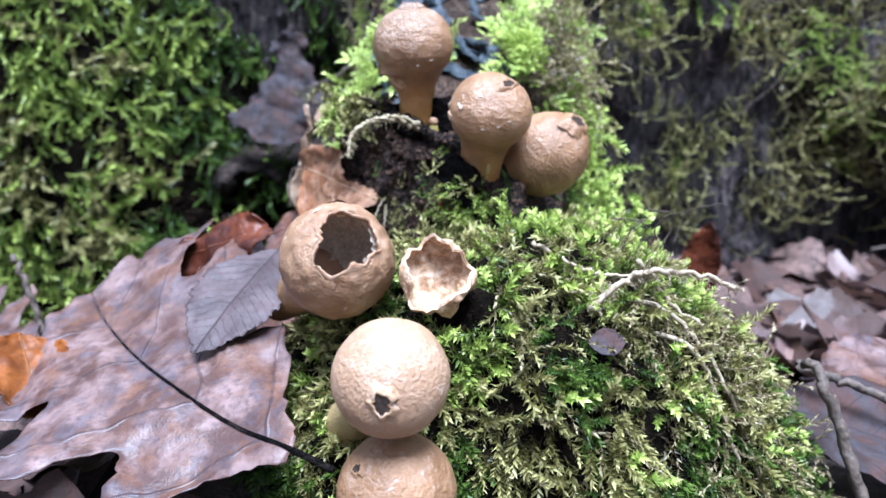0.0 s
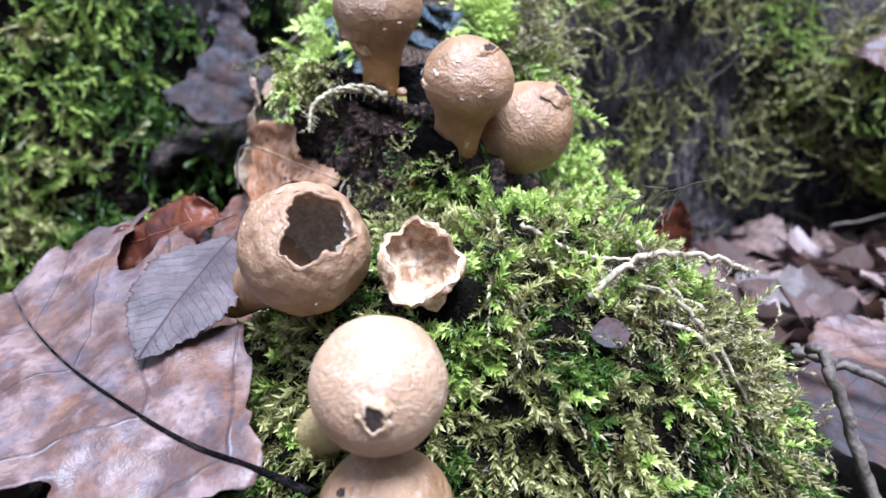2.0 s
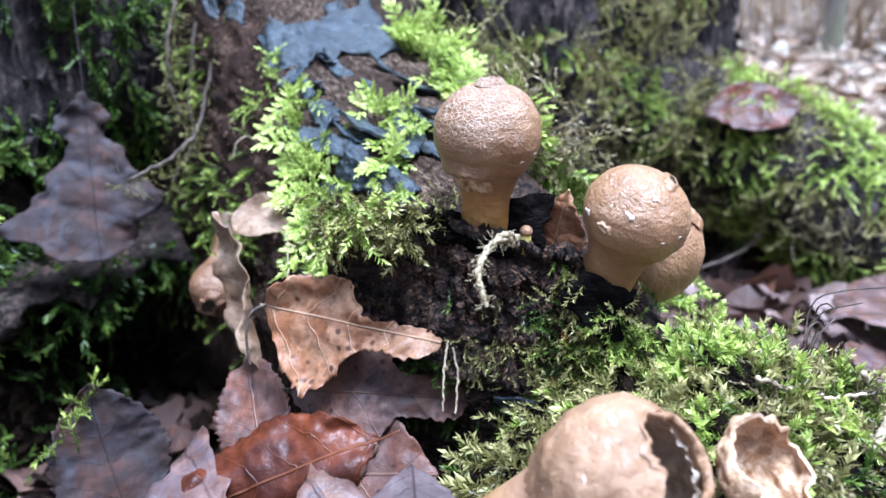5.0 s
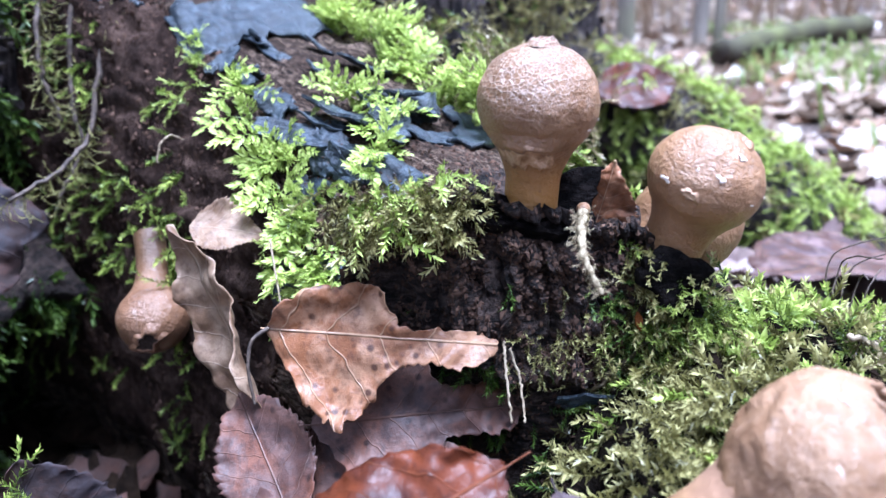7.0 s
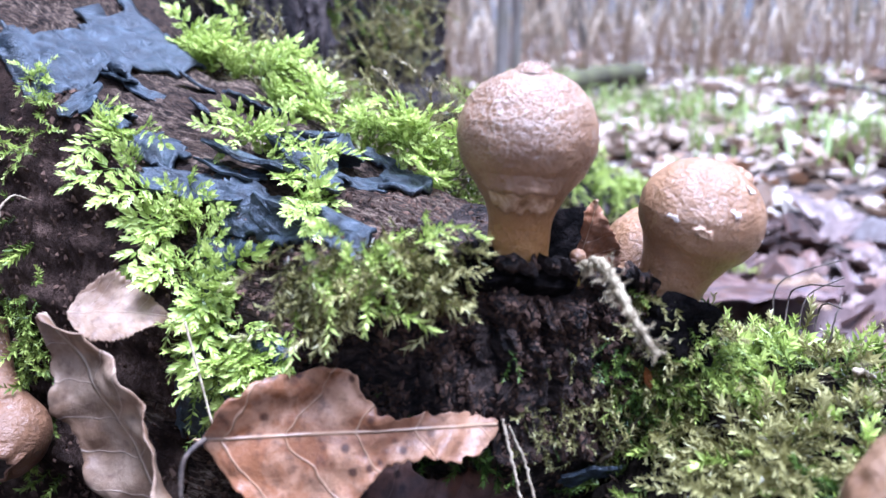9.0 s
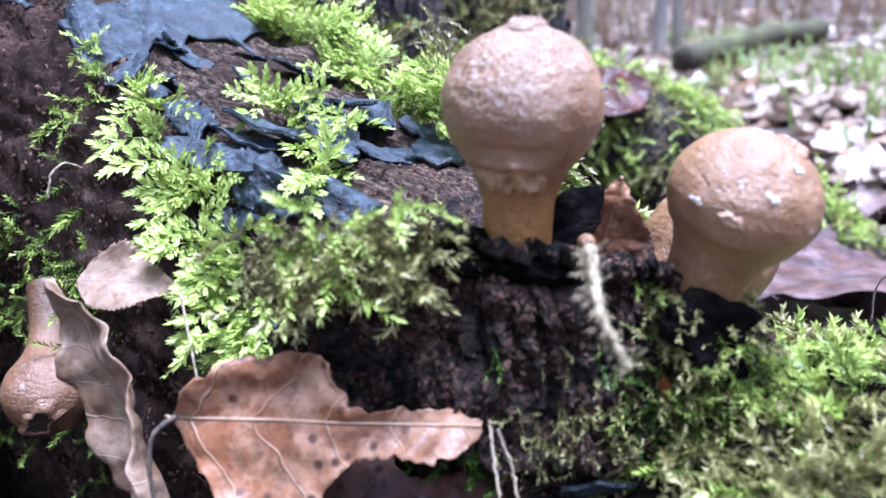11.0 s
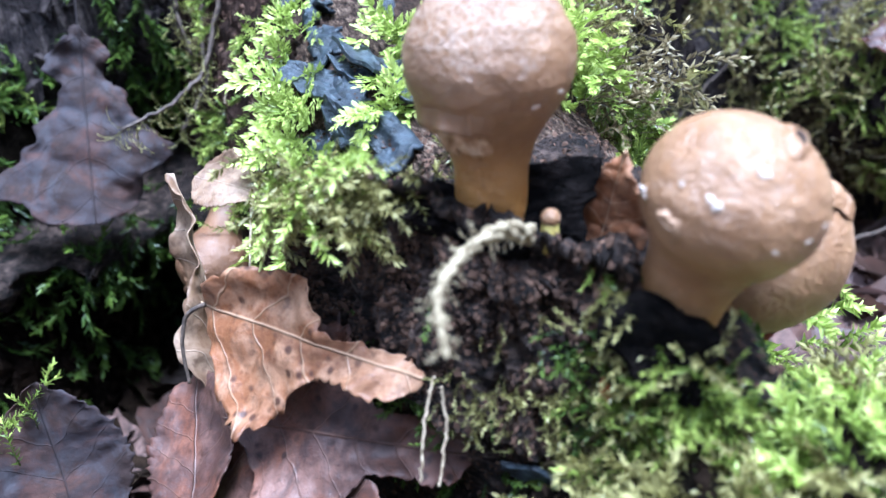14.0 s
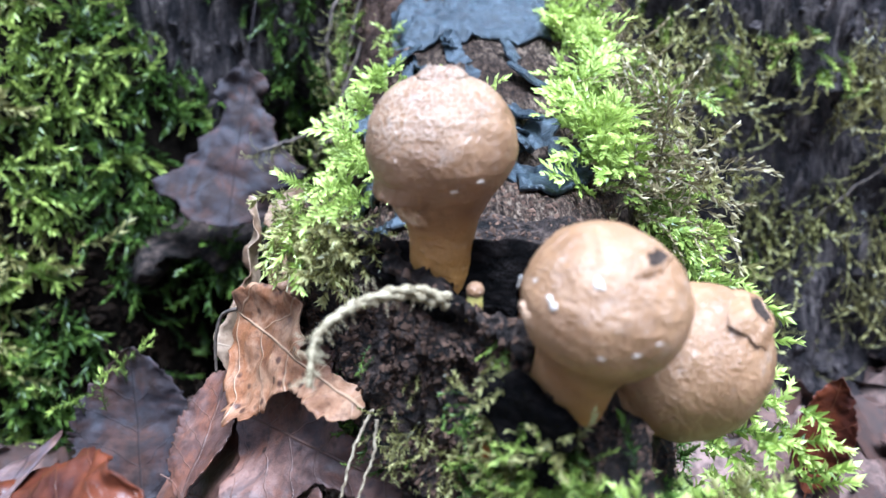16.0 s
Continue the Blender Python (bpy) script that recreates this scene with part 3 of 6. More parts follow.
def puffball(label, centre, base, R, neck, material, seed, pore=None, pore_size=0.0, flecks=(), flare=None, wrinkle=0.035, squash=0.95, taper=1.25, lip_of=None, scars=()):
    """centre of the head, foot of the stalk; pore and flecks as world directions from the centre."""
    axis = Vector(centre) - Vector(base)
    place = upright(centre, axis)
    ob = thing("puffball", label, "mushroom", place, "puffballs on the stump")
    part("skin", puffball_mesh(R, neck, axis.length + 0.010, flare or neck * 1.15, material, seed, wrinkle, squash=squash, taper=taper), ob)
    back = place.to_3x3().inverted()
    if pore:
        lip = part("pore", crater_mesh(pore_size, lip_of or material, seed), ob, "torn open spore hole", on_head(R, back @ Vector(pore), 1.045, squash))
        part("pit", crater_mesh(pore_size, M_PIT, seed, pit=True), lip, "flat disc painted near-black for the hole's shade")
    for k, (d, size) in enumerate(scars):
        scar = part("scar", crater_mesh(size, M_SKIN_PALE, seed + k), ob, "small pale ring-shaped scar", on_head(R, back @ Vector(d), 1.03, squash))
        part("scar_floor", crater_mesh(size, M_PAPER, seed + k, pit=True), scar, "tan floor of the scar")
    for k, (d, size) in enumerate(flecks):
        part("fleck", flap_mesh(size * 0.62, M_WHITE, seed + k), ob, "pale flake of loose skin", on_head(R, back @ Vector(d), 1.012, squash))
    return ob


cracked = puffball("upright brown puffball with a net of pale cracks", (-0.0063, 0.3047, 0.2424), (-0.0062, 0.3085, 0.207), 0.0150, 0.0069, M_SKIN_CRACKED, 1.0,
                   flecks=(((0.1, -0.9, -0.42), 0.0009), ((0.42, -0.82, -0.3), 0.0010)), flare=0.0074, taper=0.85)


def torn_collar(ob, R, neck, length, flare, azimuth, span):
    """Skin torn loose under the head: a ragged lip that stands off, and the pale flesh bared below it."""
    pr, pz = puff_profile(R, neck, length, flare, 64, 0.95, 0.85)
    th = azimuth + np.linspace(-span, span, 40)
    fade = np.cos(np.linspace(-1, 1, 40) * np.pi / 2) ** 0.5
    rag = np.array([noise.fractal(Vector((a * 3.0, 1.0, 4.0)), 0.9, 2.0, 4) for a in th])

    def strip(rows_of, material, name, label):
        v = []
        for z, off in rows_of:
            zz = z * R + 0.16 * R * rag * np.clip((-z - 0.45) * 4, 0, 1)
            rr = np.interp(-zz, -pz, pr) + off * fade
            v.append(np.stack([rr * np.cos(th), rr * np.sin(th), zz], -1))
        part(name, mesh_of(name, np.concatenate(v), grid_faces(len(rows_of), 40), material), ob, label)

    strip([(-0.36, 0.0), (-0.46, 0.0008), (-0.55, 0.0018), (-0.61, 0.0027), (-0.63, 0.0026), (-0.62, 0.0014), (-0.56, -0.0005)], M_SKIN_CRACKED, "torn_lip", "lifted ragged edge of skin")
    strip([(-0.60, -0.0002), (-0.70, 0.0003), (-0.80, 0.0006), (-0.90, 0.0010), (-0.97, 0.0008), (-1.00, -0.0004)], M_PAPER, "bared_flesh", "pale bared flesh")


torn_collar(cracked, 0.0150, 0.0069, 0.0456, 0.0074, math.atan2(-0.42, -0.90), 0.80)
a = np.linspace(0, 2 * np.pi, 40, endpoint=False)
g = np.random.default_rng(4)
crown = [np.stack([r * (1 + 0.2 * np.sin(a * 2 + 1)) * np.cos(a), r * np.sin(a), h + k * g.uniform(0, 1, 40) ** 2], -1) for r, h, k in ((0.0042, 0.0134, 0.0), (0.0034, 0.0142, 0.0003), (0.0024, 0.0146, 0.0011), (0.0020, 0.0143, 0.0), (0.0002, 0.0140, 0.0))]
part("torn_tip", mesh_of("torn_tip", np.concatenate(crown), grid_faces(5, 40, True), M_SKIN_CRACKED, smooth=False), cracked, "frayed scales round the top")
puffball("round tan puffball leaning out over dark wood", (0.0196, 0.2731, 0.2216), (0.0150, 0.2820, 0.1960), 0.0143, 0.0078, M_SKIN, 2.0,
         pore=(0.43, -0.50, 0.75), pore_size=0.0024, flecks=(((-0.96, 0.22, 0.18), 0.0019), ((-0.74, -0.62, 0.25), 0.0019), ((-0.30, -0.78, 0.55), 0.0017), ((-0.95, -0.3, 0.42), 0.0009), ((0.1, -0.95, -0.2), 0.0009), ((0.35, -0.93, -0.10), 0.0008), ((-0.25, -0.93, -0.25), 0.0008)), flare=0.0058, taper=1.0, squash=0.88, scars=(((-0.96, -0.22, -0.02), 0.0012),))
puffball("tilted brown puffball with a split top, beside another", (0.0410, 0.2882, 0.2022), (0.0180, 0.2955, 0.1870), 0.0153, 0.0096, M_SKIN, 3.0,
         pore=(0.64, -0.26, 0.72), pore_size=0.0048, squash=1.08)
puffball("pale round puffball with a frayed mouth", (-0.0126, 0.1743, 0.1768), (-0.0260, 0.2000, 0.150), 0.0142, 0.0062, M_SKIN_PALE, 4.0,
         pore=(-0.09, -0.98, 0.10), pore_size=0.0028, lip_of=M_PAPER, flecks=(((-0.22, -0.95, 0.16), 0.0022), ((0.04, -0.98, 0.02), 0.0022), ((-0.12, -0.97, -0.06), 0.0018)), wrinkle=0.02)
puffball("brown puffball low on the moss with white flecks", (-0.0135, 0.1712, 0.1462), (-0.0080, 0.1900, 0.108), 0.0148, 0.0060, M_SKIN, 5.0,
         pore=(-0.56, -0.35, 0.75), pore_size=0.0015, flecks=(((0.15, -0.98, -0.05), 0.0014), ((0.42, -0.9, 0.1), 0.0014), ((-0.5, -0.8, 0.1), 0.0010), ((0.0, -0.7, 0.6), 0.0007)), wrinkle=0.03)
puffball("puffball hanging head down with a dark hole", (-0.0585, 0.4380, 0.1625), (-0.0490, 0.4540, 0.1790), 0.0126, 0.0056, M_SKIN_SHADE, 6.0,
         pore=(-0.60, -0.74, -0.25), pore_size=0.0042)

n = Nodes("young_stalk")
M_YOUNG = n.finish(n.ramp(n.noise(n.obj(), 700.0), (0.3, (0.24, 0.16, 0.03)), (0.7, (0.48, 0.40, 0.10))), 0.6)
baby = thing("puffball", "tiny yellow-brown puffball button on a bark rim", "mushroom", upright((-0.0005, 0.2960, 0.2085), (0.05, -0.1, 1)), "puffballs on the stump")
part("stalk", mesh_of("stalk", *tube([(0, 0, 0), (0, 0, 0.003), (0, 0, 0.006)], [0.0021, 0.0018, 0.0015], 10), M_YOUNG), baby, "yellow stalk")
part("cap", puffball_mesh(0.0018, 0.0013, 0.0025, 0.0015, M_SKIN, 7.0, 0.03, 20, 24), baby, place=pose(0, 0, 0.0064))


def hollow_puffball():
    """An old puffball torn wide open: outer skin, rolled ragged rim and grey inner wall, on a thick yellow stalk."""
    c, R = Vector((-0.0301, 0.2228, 0.1884)), 0.0168
    mouth = Vector((0.29, -0.69, 0.66)).normalized()
    place = upright(c, mouth)
    ob = thing("puffball", "empty brown puffball torn open wide, on a yellow stalk", "mushroom", place, "puffballs on the stump")
    cols, rows = 96, 46
    th = np.linspace(0, 2 * np.pi, cols, endpoint=False)
    lip = 0.64 + 0.08 * np.sin(th * 2 + 0.6) + 0.06 * np.sin(th * 3 + 2.2) + np.array([0.15 * noise.fractal(Vector((math.cos(a) * 1.7, math.sin(a) * 1.7, 3.3)), 0.8, 2.0, 4) for a in th])
    foot = Vector((-0.0570, 0.2540, 0.1600))
    down = place.to_3x3().inverted() @ (foot - c)
    du = np.array(down.normalized())

    def shell(radius, seed, torn=1.0):
        s = np.linspace(0, 1, rows)
        a = lip[None] + (np.pi - lip[None]) * s[:, None]
        d = np.stack([np.sin(a) * np.cos(th), np.sin(a) * np.sin(th), np.cos(a)], -1).reshape(-1, 3)
        near = np.clip(d @ du, 0, 1) ** 6
        r = radius * (1 + 0.05 * torn * rough_many(d * 0.02, 90.0, 2, seed) + 0.03 * torn * rough_many(d * 0.02, 330.0, 3, seed)) * (1 + 0.28 * near)
        return d * r[:, None]

    part("skin", mesh_of("skin", shell(R, 1.0), grid_faces(rows, cols, True), M_SKIN_THIN), ob)
    part("inner_wall", mesh_of("inner_wall", shell(R * 0.86, 4.0, 3.0) * np.where(shell(R * 0.86, 4.0)[:, 2:3] < 0, np.array([[1, 1, 0.62]]), 1.0), grid_faces(rows, cols, True), M_LINING), ob, "grey powdery inner wall")
    ring = []
    for k, (rr, up) in enumerate(((1.0, 0.0), (1.02, 0.05), (0.99, 0.08), (0.94, 0.06), (0.90, 0.0))):
        a = lip - up * (1 + 0.4 * np.sin(th * 3) + 0.3 * np.sin(th * 8 + 1))
        ring.append(np.stack([np.sin(a) * np.cos(th), np.sin(a) * np.sin(th), np.cos(a)], -1) * R * rr)
    part("rim", mesh_of("rim", np.concatenate(ring), grid_faces(5, cols, True), M_SKIN_THIN), ob, "ragged rolled edge of skin")
    line = smooth_line([du * R * 0.55, du * R * 1.2, np.array(down) * 0.80, np.array(down) * 1.02], 14)
    sv, sf = tube(line, np.interp(np.linspace(0, 1, 14), [0, 0.25, 0.6, 1], [0.0138, 0.0098, 0.0064, 0.0046]), 28)
    sv = sv + unit(sv - sv.mean(0)) * (0.0006 * rough_many(sv, 190.0, 3))[:, None]
    n = Nodes("yellow_stalk")
    nz = n.noise(n.obj(), 260.0, 5, 0.6)
    far = n.node("ShaderNodeVectorMath", i0=n.obj())
    far.operation = "LENGTH"
    ochre = n.ramp(nz, (0.3, (0.13, 0.060, 0.020)), (0.5, (0.24, 0.125, 0.034)), (0.75, (0.37, 0.235, 0.08)))
    mat = n.finish(n.mix(n.ramp(n.math("MULTIPLY", far.outputs["Value"], 20.0), (0.40, 1.0), (0.66, 0.0)), ochre, (0.31, 0.175, 0.10)), 0.65, nz, 0.7, 0.001)
    part("stalk", mesh_of("stalk", sv, sf, mat), ob, "ochre yellow stalk")
    for k, (ax, ay, size) in enumerate(((0.9, 1.9, 0.0010), (1.25, 2.6, 0.0010), (1.3, 4.6, 0.0010))):
        d = Vector((math.sin(ax) * math.cos(ay), math.sin(ax) * math.sin(ay), math.cos(ax)))
        part("fleck", flap_mesh(size, M_WHITE, k), ob, "pale flake of loose skin", on_head(R, d, 1.01))
    return ob


hollow_puffball()


def puff_shard():
    """A crumpled leftover shell, open towards the front."""
    c = Vector((-0.0010, 0.2125, 0.1865))
    place = upright(c, (-0.02, -0.80, 0.55))
    ob = thing("puffball_shell", "crumpled papery half shell of a burst puffball", "mushroom", place)
    cols, rows = 60, 26
    th = np.linspace(0, 2 * np.pi, cols, endpoint=False)
    lip = 1.25 + 0.25 * np.sin(th * 3 + 1.2) + 0.12 * np.sin(th * 7)

    def shell(r0, seed, sign):
        s = np.linspace(0, 1, rows)
        a = lip[None] + (np.pi - lip[None]) * s[:, None]
        d = np.stack([np.sin(a) * np.cos(th), np.sin(a) * np.sin(th), np.cos(a)], -1).reshape(-1, 3) * np.array([1.0, 1.15, 0.75])
        return d * (r0 * (1 + 0.22 * rough_many(d * 0.01, 160.0, 3, 2.0) + 0.08 * rough_many(d * 0.01, 520.0, 2, 2.0)))[:, None]

    a, b = shell(0.0097, 1, 1), shell(0.0089, 1, -1)
    part("skin", mesh_of("skin", a, grid_faces(rows, cols, True), M_PAPER), ob)
    part("inner_wall", mesh_of("inner_wall", b, grid_faces(rows, cols, True), M_PAPER), ob)
    part("rim", mesh_of("rim", np.concatenate([a[:cols], b[:cols]]), grid_faces(2, cols, True), M_PAPER), ob)


puff_shard()


# ---- dead leaves ----
def leaf_shape(kind, s):
    if kind == "oak":
        env = np.interp(s, [0, 0.06, 0.20, 0.45, 0.78, 0.95, 1], [0.06, 0.30, 0.60, 0.95, 0.92, 0.62, 0.20])
        return env * (0.76 + 0.25 * np.cos(2 * np.pi * (s * 3.3 + 0.45)))
    if kind == "heart":
        return np.interp(s, [0, 0.04, 0.15, 0.3, 0.5, 0.75, 0.92, 1], [0.22, 0.55, 0.88, 1.0, 0.82, 0.40, 0.12, 0.0]) * (1 + 0.05 * (2 * np.mod(s * 19, 1) - 1))
    if kind == "hanging":
        return np.interp(s, [0, 0.06, 0.14, 0.22, 0.30, 0.38, 0.48, 0.56, 0.66, 0.74, 0.80, 0.86, 0.92, 0.97, 1], [0.04, 0.10, 0.30, 0.34, 0.20, 0.24, 0.46, 0.48, 0.66, 1.0, 0.96, 0.60, 0.56, 0.42, 0.08])
    if kind == "torn_top":
        return np.interp(s, [0, 0.05, 0.15, 0.30, 0.44, 0.50, 0.58, 0.80, 0.94, 1], [0.06, 0.50, 0.85, 1.0, 0.98, 0.66, 0.20, 0.20, 0.18, 0.03]) * (1 + 0.02 * np.sin(s * 44) + 0.05 * s * np.sin(s * 93 + 1))
    if kind == "torn":
        return np.interp(s, [0, 0.04, 0.14, 0.28, 0.40, 0.50, 0.58, 0.70, 0.84, 0.95, 1], [0.06, 0.26, 0.78, 1.0, 0.78, 0.46, 0.27, 0.22, 0.27, 0.18, 0.03]) * (1 + 0.04 * (2 * np.mod(s * 13, 1) - 1) + 0.05 * s * np.sin(s * 71 + 1) + 0.05 * s * np.sin(s * 127 + 1))
    if kind == "elm":
        return np.sin(np.pi * np.clip(s, 0, 1) ** 0.85) ** 0.8 * (1 + 0.05 * (2 * np.mod(s * 17, 1) - 1))
    return np.sin(np.pi * np.clip(s, 0.004, 0.996) ** 0.9) ** 0.75


def leaf(label, kind, place, L, W, material, bend=0.0, cup=0.0, ripple=0.05, seed=0.0, petiole=0.3, twist=0.0, roll=0.0, group="dead leaves", stem_mat=None, hook=0.3, shear=0.3, uneven=1.0, skew=0.0, rib=0.7, upper=None, sway=0.0):
    """A dead leaf: blade with its own outline, bend along (radians), cup across (radians), ripples; a midrib and stalk tube.
    Local x runs from stalk to tip, y across, z up."""
    rows, cols = 90, 25
    s = np.linspace(0, 1, rows)
    w = W / 2 * leaf_shape(kind, s)
    c = np.linspace(-1, 1, cols)
    other = W / 2 * leaf_shape(upper or kind, np.clip(s + skew * np.sin(np.pi * s), 0, 1)) * uneven
    across = np.where(c[None] > 0, other[:, None], w[:, None]) * c[None]
    along = L * s[:, None] + shear * np.abs(across) * (1 - 0.7 * s[:, None])
    uv = np.stack([along / L, across / L], -1).reshape(-1, 2)

    def shaped(al, ac, lift=0.0):
        q = bend * al / L + 1e-6
        x, z0 = L * np.sin(q) / (bend + 1e-6), L * (1 - np.cos(q)) / (bend + 1e-6)
        g = cup * np.abs(ac) / (W / 2) + 1e-6
        rr = (W / 2) / (cup + 1e-6)
        y, zc = np.sign(ac) * rr * np.sin(g), rr * (1 - np.cos(g))
        if roll:
            edge = np.clip(np.abs(ac) / (W / 2) - 0.55, 0, 1)
            y, zc = y - np.sign(ac) * roll * edge**2 * W * 0.5, zc + roll * edge * W * 0.5
        tw = twist * (al / L)
        y, zc = y * np.cos(tw) - zc * np.sin(tw), y * np.sin(tw) + zc * np.cos(tw)
        y = y + sway * al * al / L
        nx, nz = -np.sin(q), np.cos(q)
        return np.stack([x + nx * zc, y, z0 + nz * zc + lift], -1)

    v = shaped(along, across).reshape(-1, 3)
    far = (np.abs(c)[None] * np.ones((rows, 1))).ravel()
    rip = rough_many(np.c_[along.ravel(), across.ravel(), 0 * far], 2.4 / L, 2, seed) * (0.4 + 0.6 * far) + 0.30 * rough_many(np.c_[along.ravel(), across.ravel(), 0 * far], 9 / L, 2, seed + 7) * (0.3 + far)
    groove = -0.006 * L * np.exp(-((across / (0.03 * L)) ** 2)).ravel()
    v[:, 2] += L * ripple * rip + groove
    v[:, 0] += 0.02 * L * rough_many(v, 16 / L, 2, seed + 3) * far**4
    v[:, 1] += 0.02 * L * rough_many(v, 16 / L, 2, seed + 5) * far**4
    ob = thing("dead_leaf", label, "leaf", place, group)
    me = mesh_of("blade", v, grid_faces(rows, cols), material, uv)
    blade = part("blade", me, ob)
    thick = blade.modifiers.new("thickness", "SOLIDIFY")
    thick.thickness = 0.00028
    mid = v.reshape(rows, cols, 3)[:, cols // 2]
    pts = np.concatenate([[mid[0] + np.array([-petiole * L, 0, hook * petiole * L]), mid[0] + np.array([-0.5 * petiole * L, 0, 0.35 * hook * petiole * L])], mid[::6]]) if petiole else mid[::6]
    line = smooth_line(pts, 46) + np.array([0, 0, 0.0001])
    part("midrib", mesh_of("midrib", *tube(line, np.linspace(0.0046, 0.0008, 46) * L ** 0.5 * 0.28 * rib, 8), stem_mat or material, uv=np.zeros((48 * 8, 2))), ob, "stalk and raised midrib")
    return ob


def turned(origin, yaw, pitch=0.0, roll=0.0):
    return pose(*origin, 0, 0, yaw) @ pose(0, 0, 0, 0, -pitch, 0) @ pose(0, 0, 0, roll, 0, 0)


def facing(origin, along, normal):
    """A pose whose x runs along and whose z leans towards normal."""
    return frame_of(origin, along, Vector(normal).cross(Vector(along)))


leaf("large mauve-brown oak leaf lying flat with bluish blotches", "oak", facing((-0.041, 0.184, 0.151), (-0.104, 0.056, 0.014), (-0.02, -0.34, 1)), 0.128, 0.126, M_OAK, sway=-0.28, bend=-0.30, cup=0.10, ripple=0.06, seed=1.0, petiole=0.10, hook=-0.1, stem_mat=M_NEAR_BLACK, rib=2.2)
leaf("grey-brown toothed leaf with straight side veins", "elm", facing((-0.056, 0.262, 0.179), (-0.026, -0.060, -0.016), (0.10, -0.3, 1)), 0.050, 0.030, M_ELM, bend=-0.2, cup=0.1, ripple=0.03, seed=2.0, petiole=0.05)
leaf("curled rust-red leaf with rolled edges", "simple", facing((-0.0600, 0.2710, 0.1820), (-0.050, 0.014, -0.010), (0.1, -0.65, 0.75)), 0.054, 0.034, M_RUST, bend=-0.3, cup=-0.9, ripple=0.13, seed=3.0, petiole=0.1)
leaf("curled orange leaf beside an oak leaf", "simple", facing((-0.128, 0.222, 0.140), (-0.018, 0.026, 0.010), (0.5, -0.6, 0.5)), 0.036, 0.030, M_ORANGE, bend=0.5, cup=1.2, ripple=0.1, seed=4.0, petiole=0.2)
leaf("mauve-grey leaf lying on the litter", "oak", facing((-0.170, 0.285, 0.128), (-0.09, 0.06, 0.0), (0, -0.3, 1)), 0.10, 0.08, M_OAK, bend=-0.3, cup=0.2, ripple=0.06, seed=5.0, petiole=0.1)
leaf("dull brown leaf under the oak leaf", "oak", facing((-0.10, 0.165, 0.115), (-0.09, -0.02, 0.0), (0, -0.1, 1)), 0.11, 0.10, M_OAK, bend=-0.3, cup=0.1, ripple=0.06, seed=6.0, petiole=0.1)
leaf("tan pointed leaf with dark spots and a torn tip", "torn", facing((-0.0623, 0.3518, 0.1872), (0.0350, -0.0480, -0.0030), (-0.75, -0.50, 0.40)), 0.061, 0.050, M_BIRCH, bend=-0.08, cup=0.55, ripple=0.09, seed=7.0, petiole=0.03, hook=-0.3, uneven=0.56, skew=0.0, upper="torn_top")
leaf("dark mauve leaf lying under a tan leaf", "elm", facing((-0.088, 0.351, 0.132), (0.048, -0.058, 0.020), (-0.5, -0.5, 0.7)), 0.080, 0.058, M_DARKLEAF, bend=-0.2, cup=0.2, ripple=0.06, seed=8.0, petiole=0.05)
leaf("small mauve leaf under a tan leaf", "elm", facing((-0.076, 0.326, 0.142), (0.010, 0.036, 0.020), (-0.6, -0.5, 0.6)), 0.045, 0.028, M_DARKLEAF, bend=0.2, cup=0.4, ripple=0.06, seed=16.0, petiole=0.1)
leaf("pale papery leaf curled on edge", "simple", facing((-0.0650, 0.3500, 0.142), (0.007, 0.043, 0.062), (-0.90, 0.10, 0.30)), 0.080, 0.027, M_PALE, bend=0.12, cup=0.8, ripple=0.10, seed=9.0, petiole=0.10, twist=0.1)
leaf("pale folded leaf tip bent over", "heart", facing((-0.0585, 0.3960, 0.206), (0.017, -0.017, -0.002), (-0.5, -0.4, 0.8)), 0.023, 0.020, M_PALE, bend=-0.4, cup=0.5, ripple=0.08, seed=15.0, petiole=0)
leaf("slate-mauve oak leaf caught hanging by its stalk", "hanging", facing((-0.091, 0.526, 0.241), (-0.010, -0.022, -0.080), (0.05, -0.95, 0.3)), 0.082, 0.084, M_SLATE, bend=0.35, cup=-0.45, ripple=0.11, seed=10.0, petiole=0.6, hook=-0.3, shear=0.0, uneven=0.80, skew=0.16)
leaf("red-brown leaf resting on a mossy root", "simple", facing((0.297, 0.495, 0.193), (0.070, -0.028, -0.004), (-0.35, -0.55, 0.75)), 0.072, 0.045, M_RUST, bend=0.2, cup=0.3, ripple=0.05, seed=11.0, petiole=0.1)
leaf("red-brown folded leaf standing behind the mound", "elm", facing((0.140, 0.395, 0.085), (0.012, 0.01, 0.045), (-0.5, -0.8, 0.2)), 0.050, 0.024, M_RUST, bend=0.3, cup=0.9, ripple=0.08, seed=12.0, petiole=0.1)
leaf("rust leaf scrap tucked behind dark bark", "heart", facing((0.0125, 0.3010, 0.203), (0.005, -0.003, 0.020), (-0.75, -0.6, 0.2)), 0.022, 0.020, M_BIRCH, bend=0.3, cup=0.4, ripple=0.1, seed=13.0, petiole=0)
leaf("dark brown ribbed leaf standing in the hollow", "elm", facing((-0.112, 0.385, 0.095), (-0.006, 0.030, 0.050), (0.1, -0.9, 0.3)), 0.058, 0.046, M_SLATE, bend=0.3, cup=0.8, ripple=0.08, seed=14.0, petiole=0.1)

leaf("dark brown torn leaf at the foot of rotten wood", "torn", facing((-0.061, 0.338, 0.163), (0.040, -0.036, 0.002), (-0.5, -0.6, 0.6)), 0.058, 0.056, M_DARKLEAF, bend=-0.3, cup=0.4, ripple=0.10, seed=33.0, petiole=0.05)

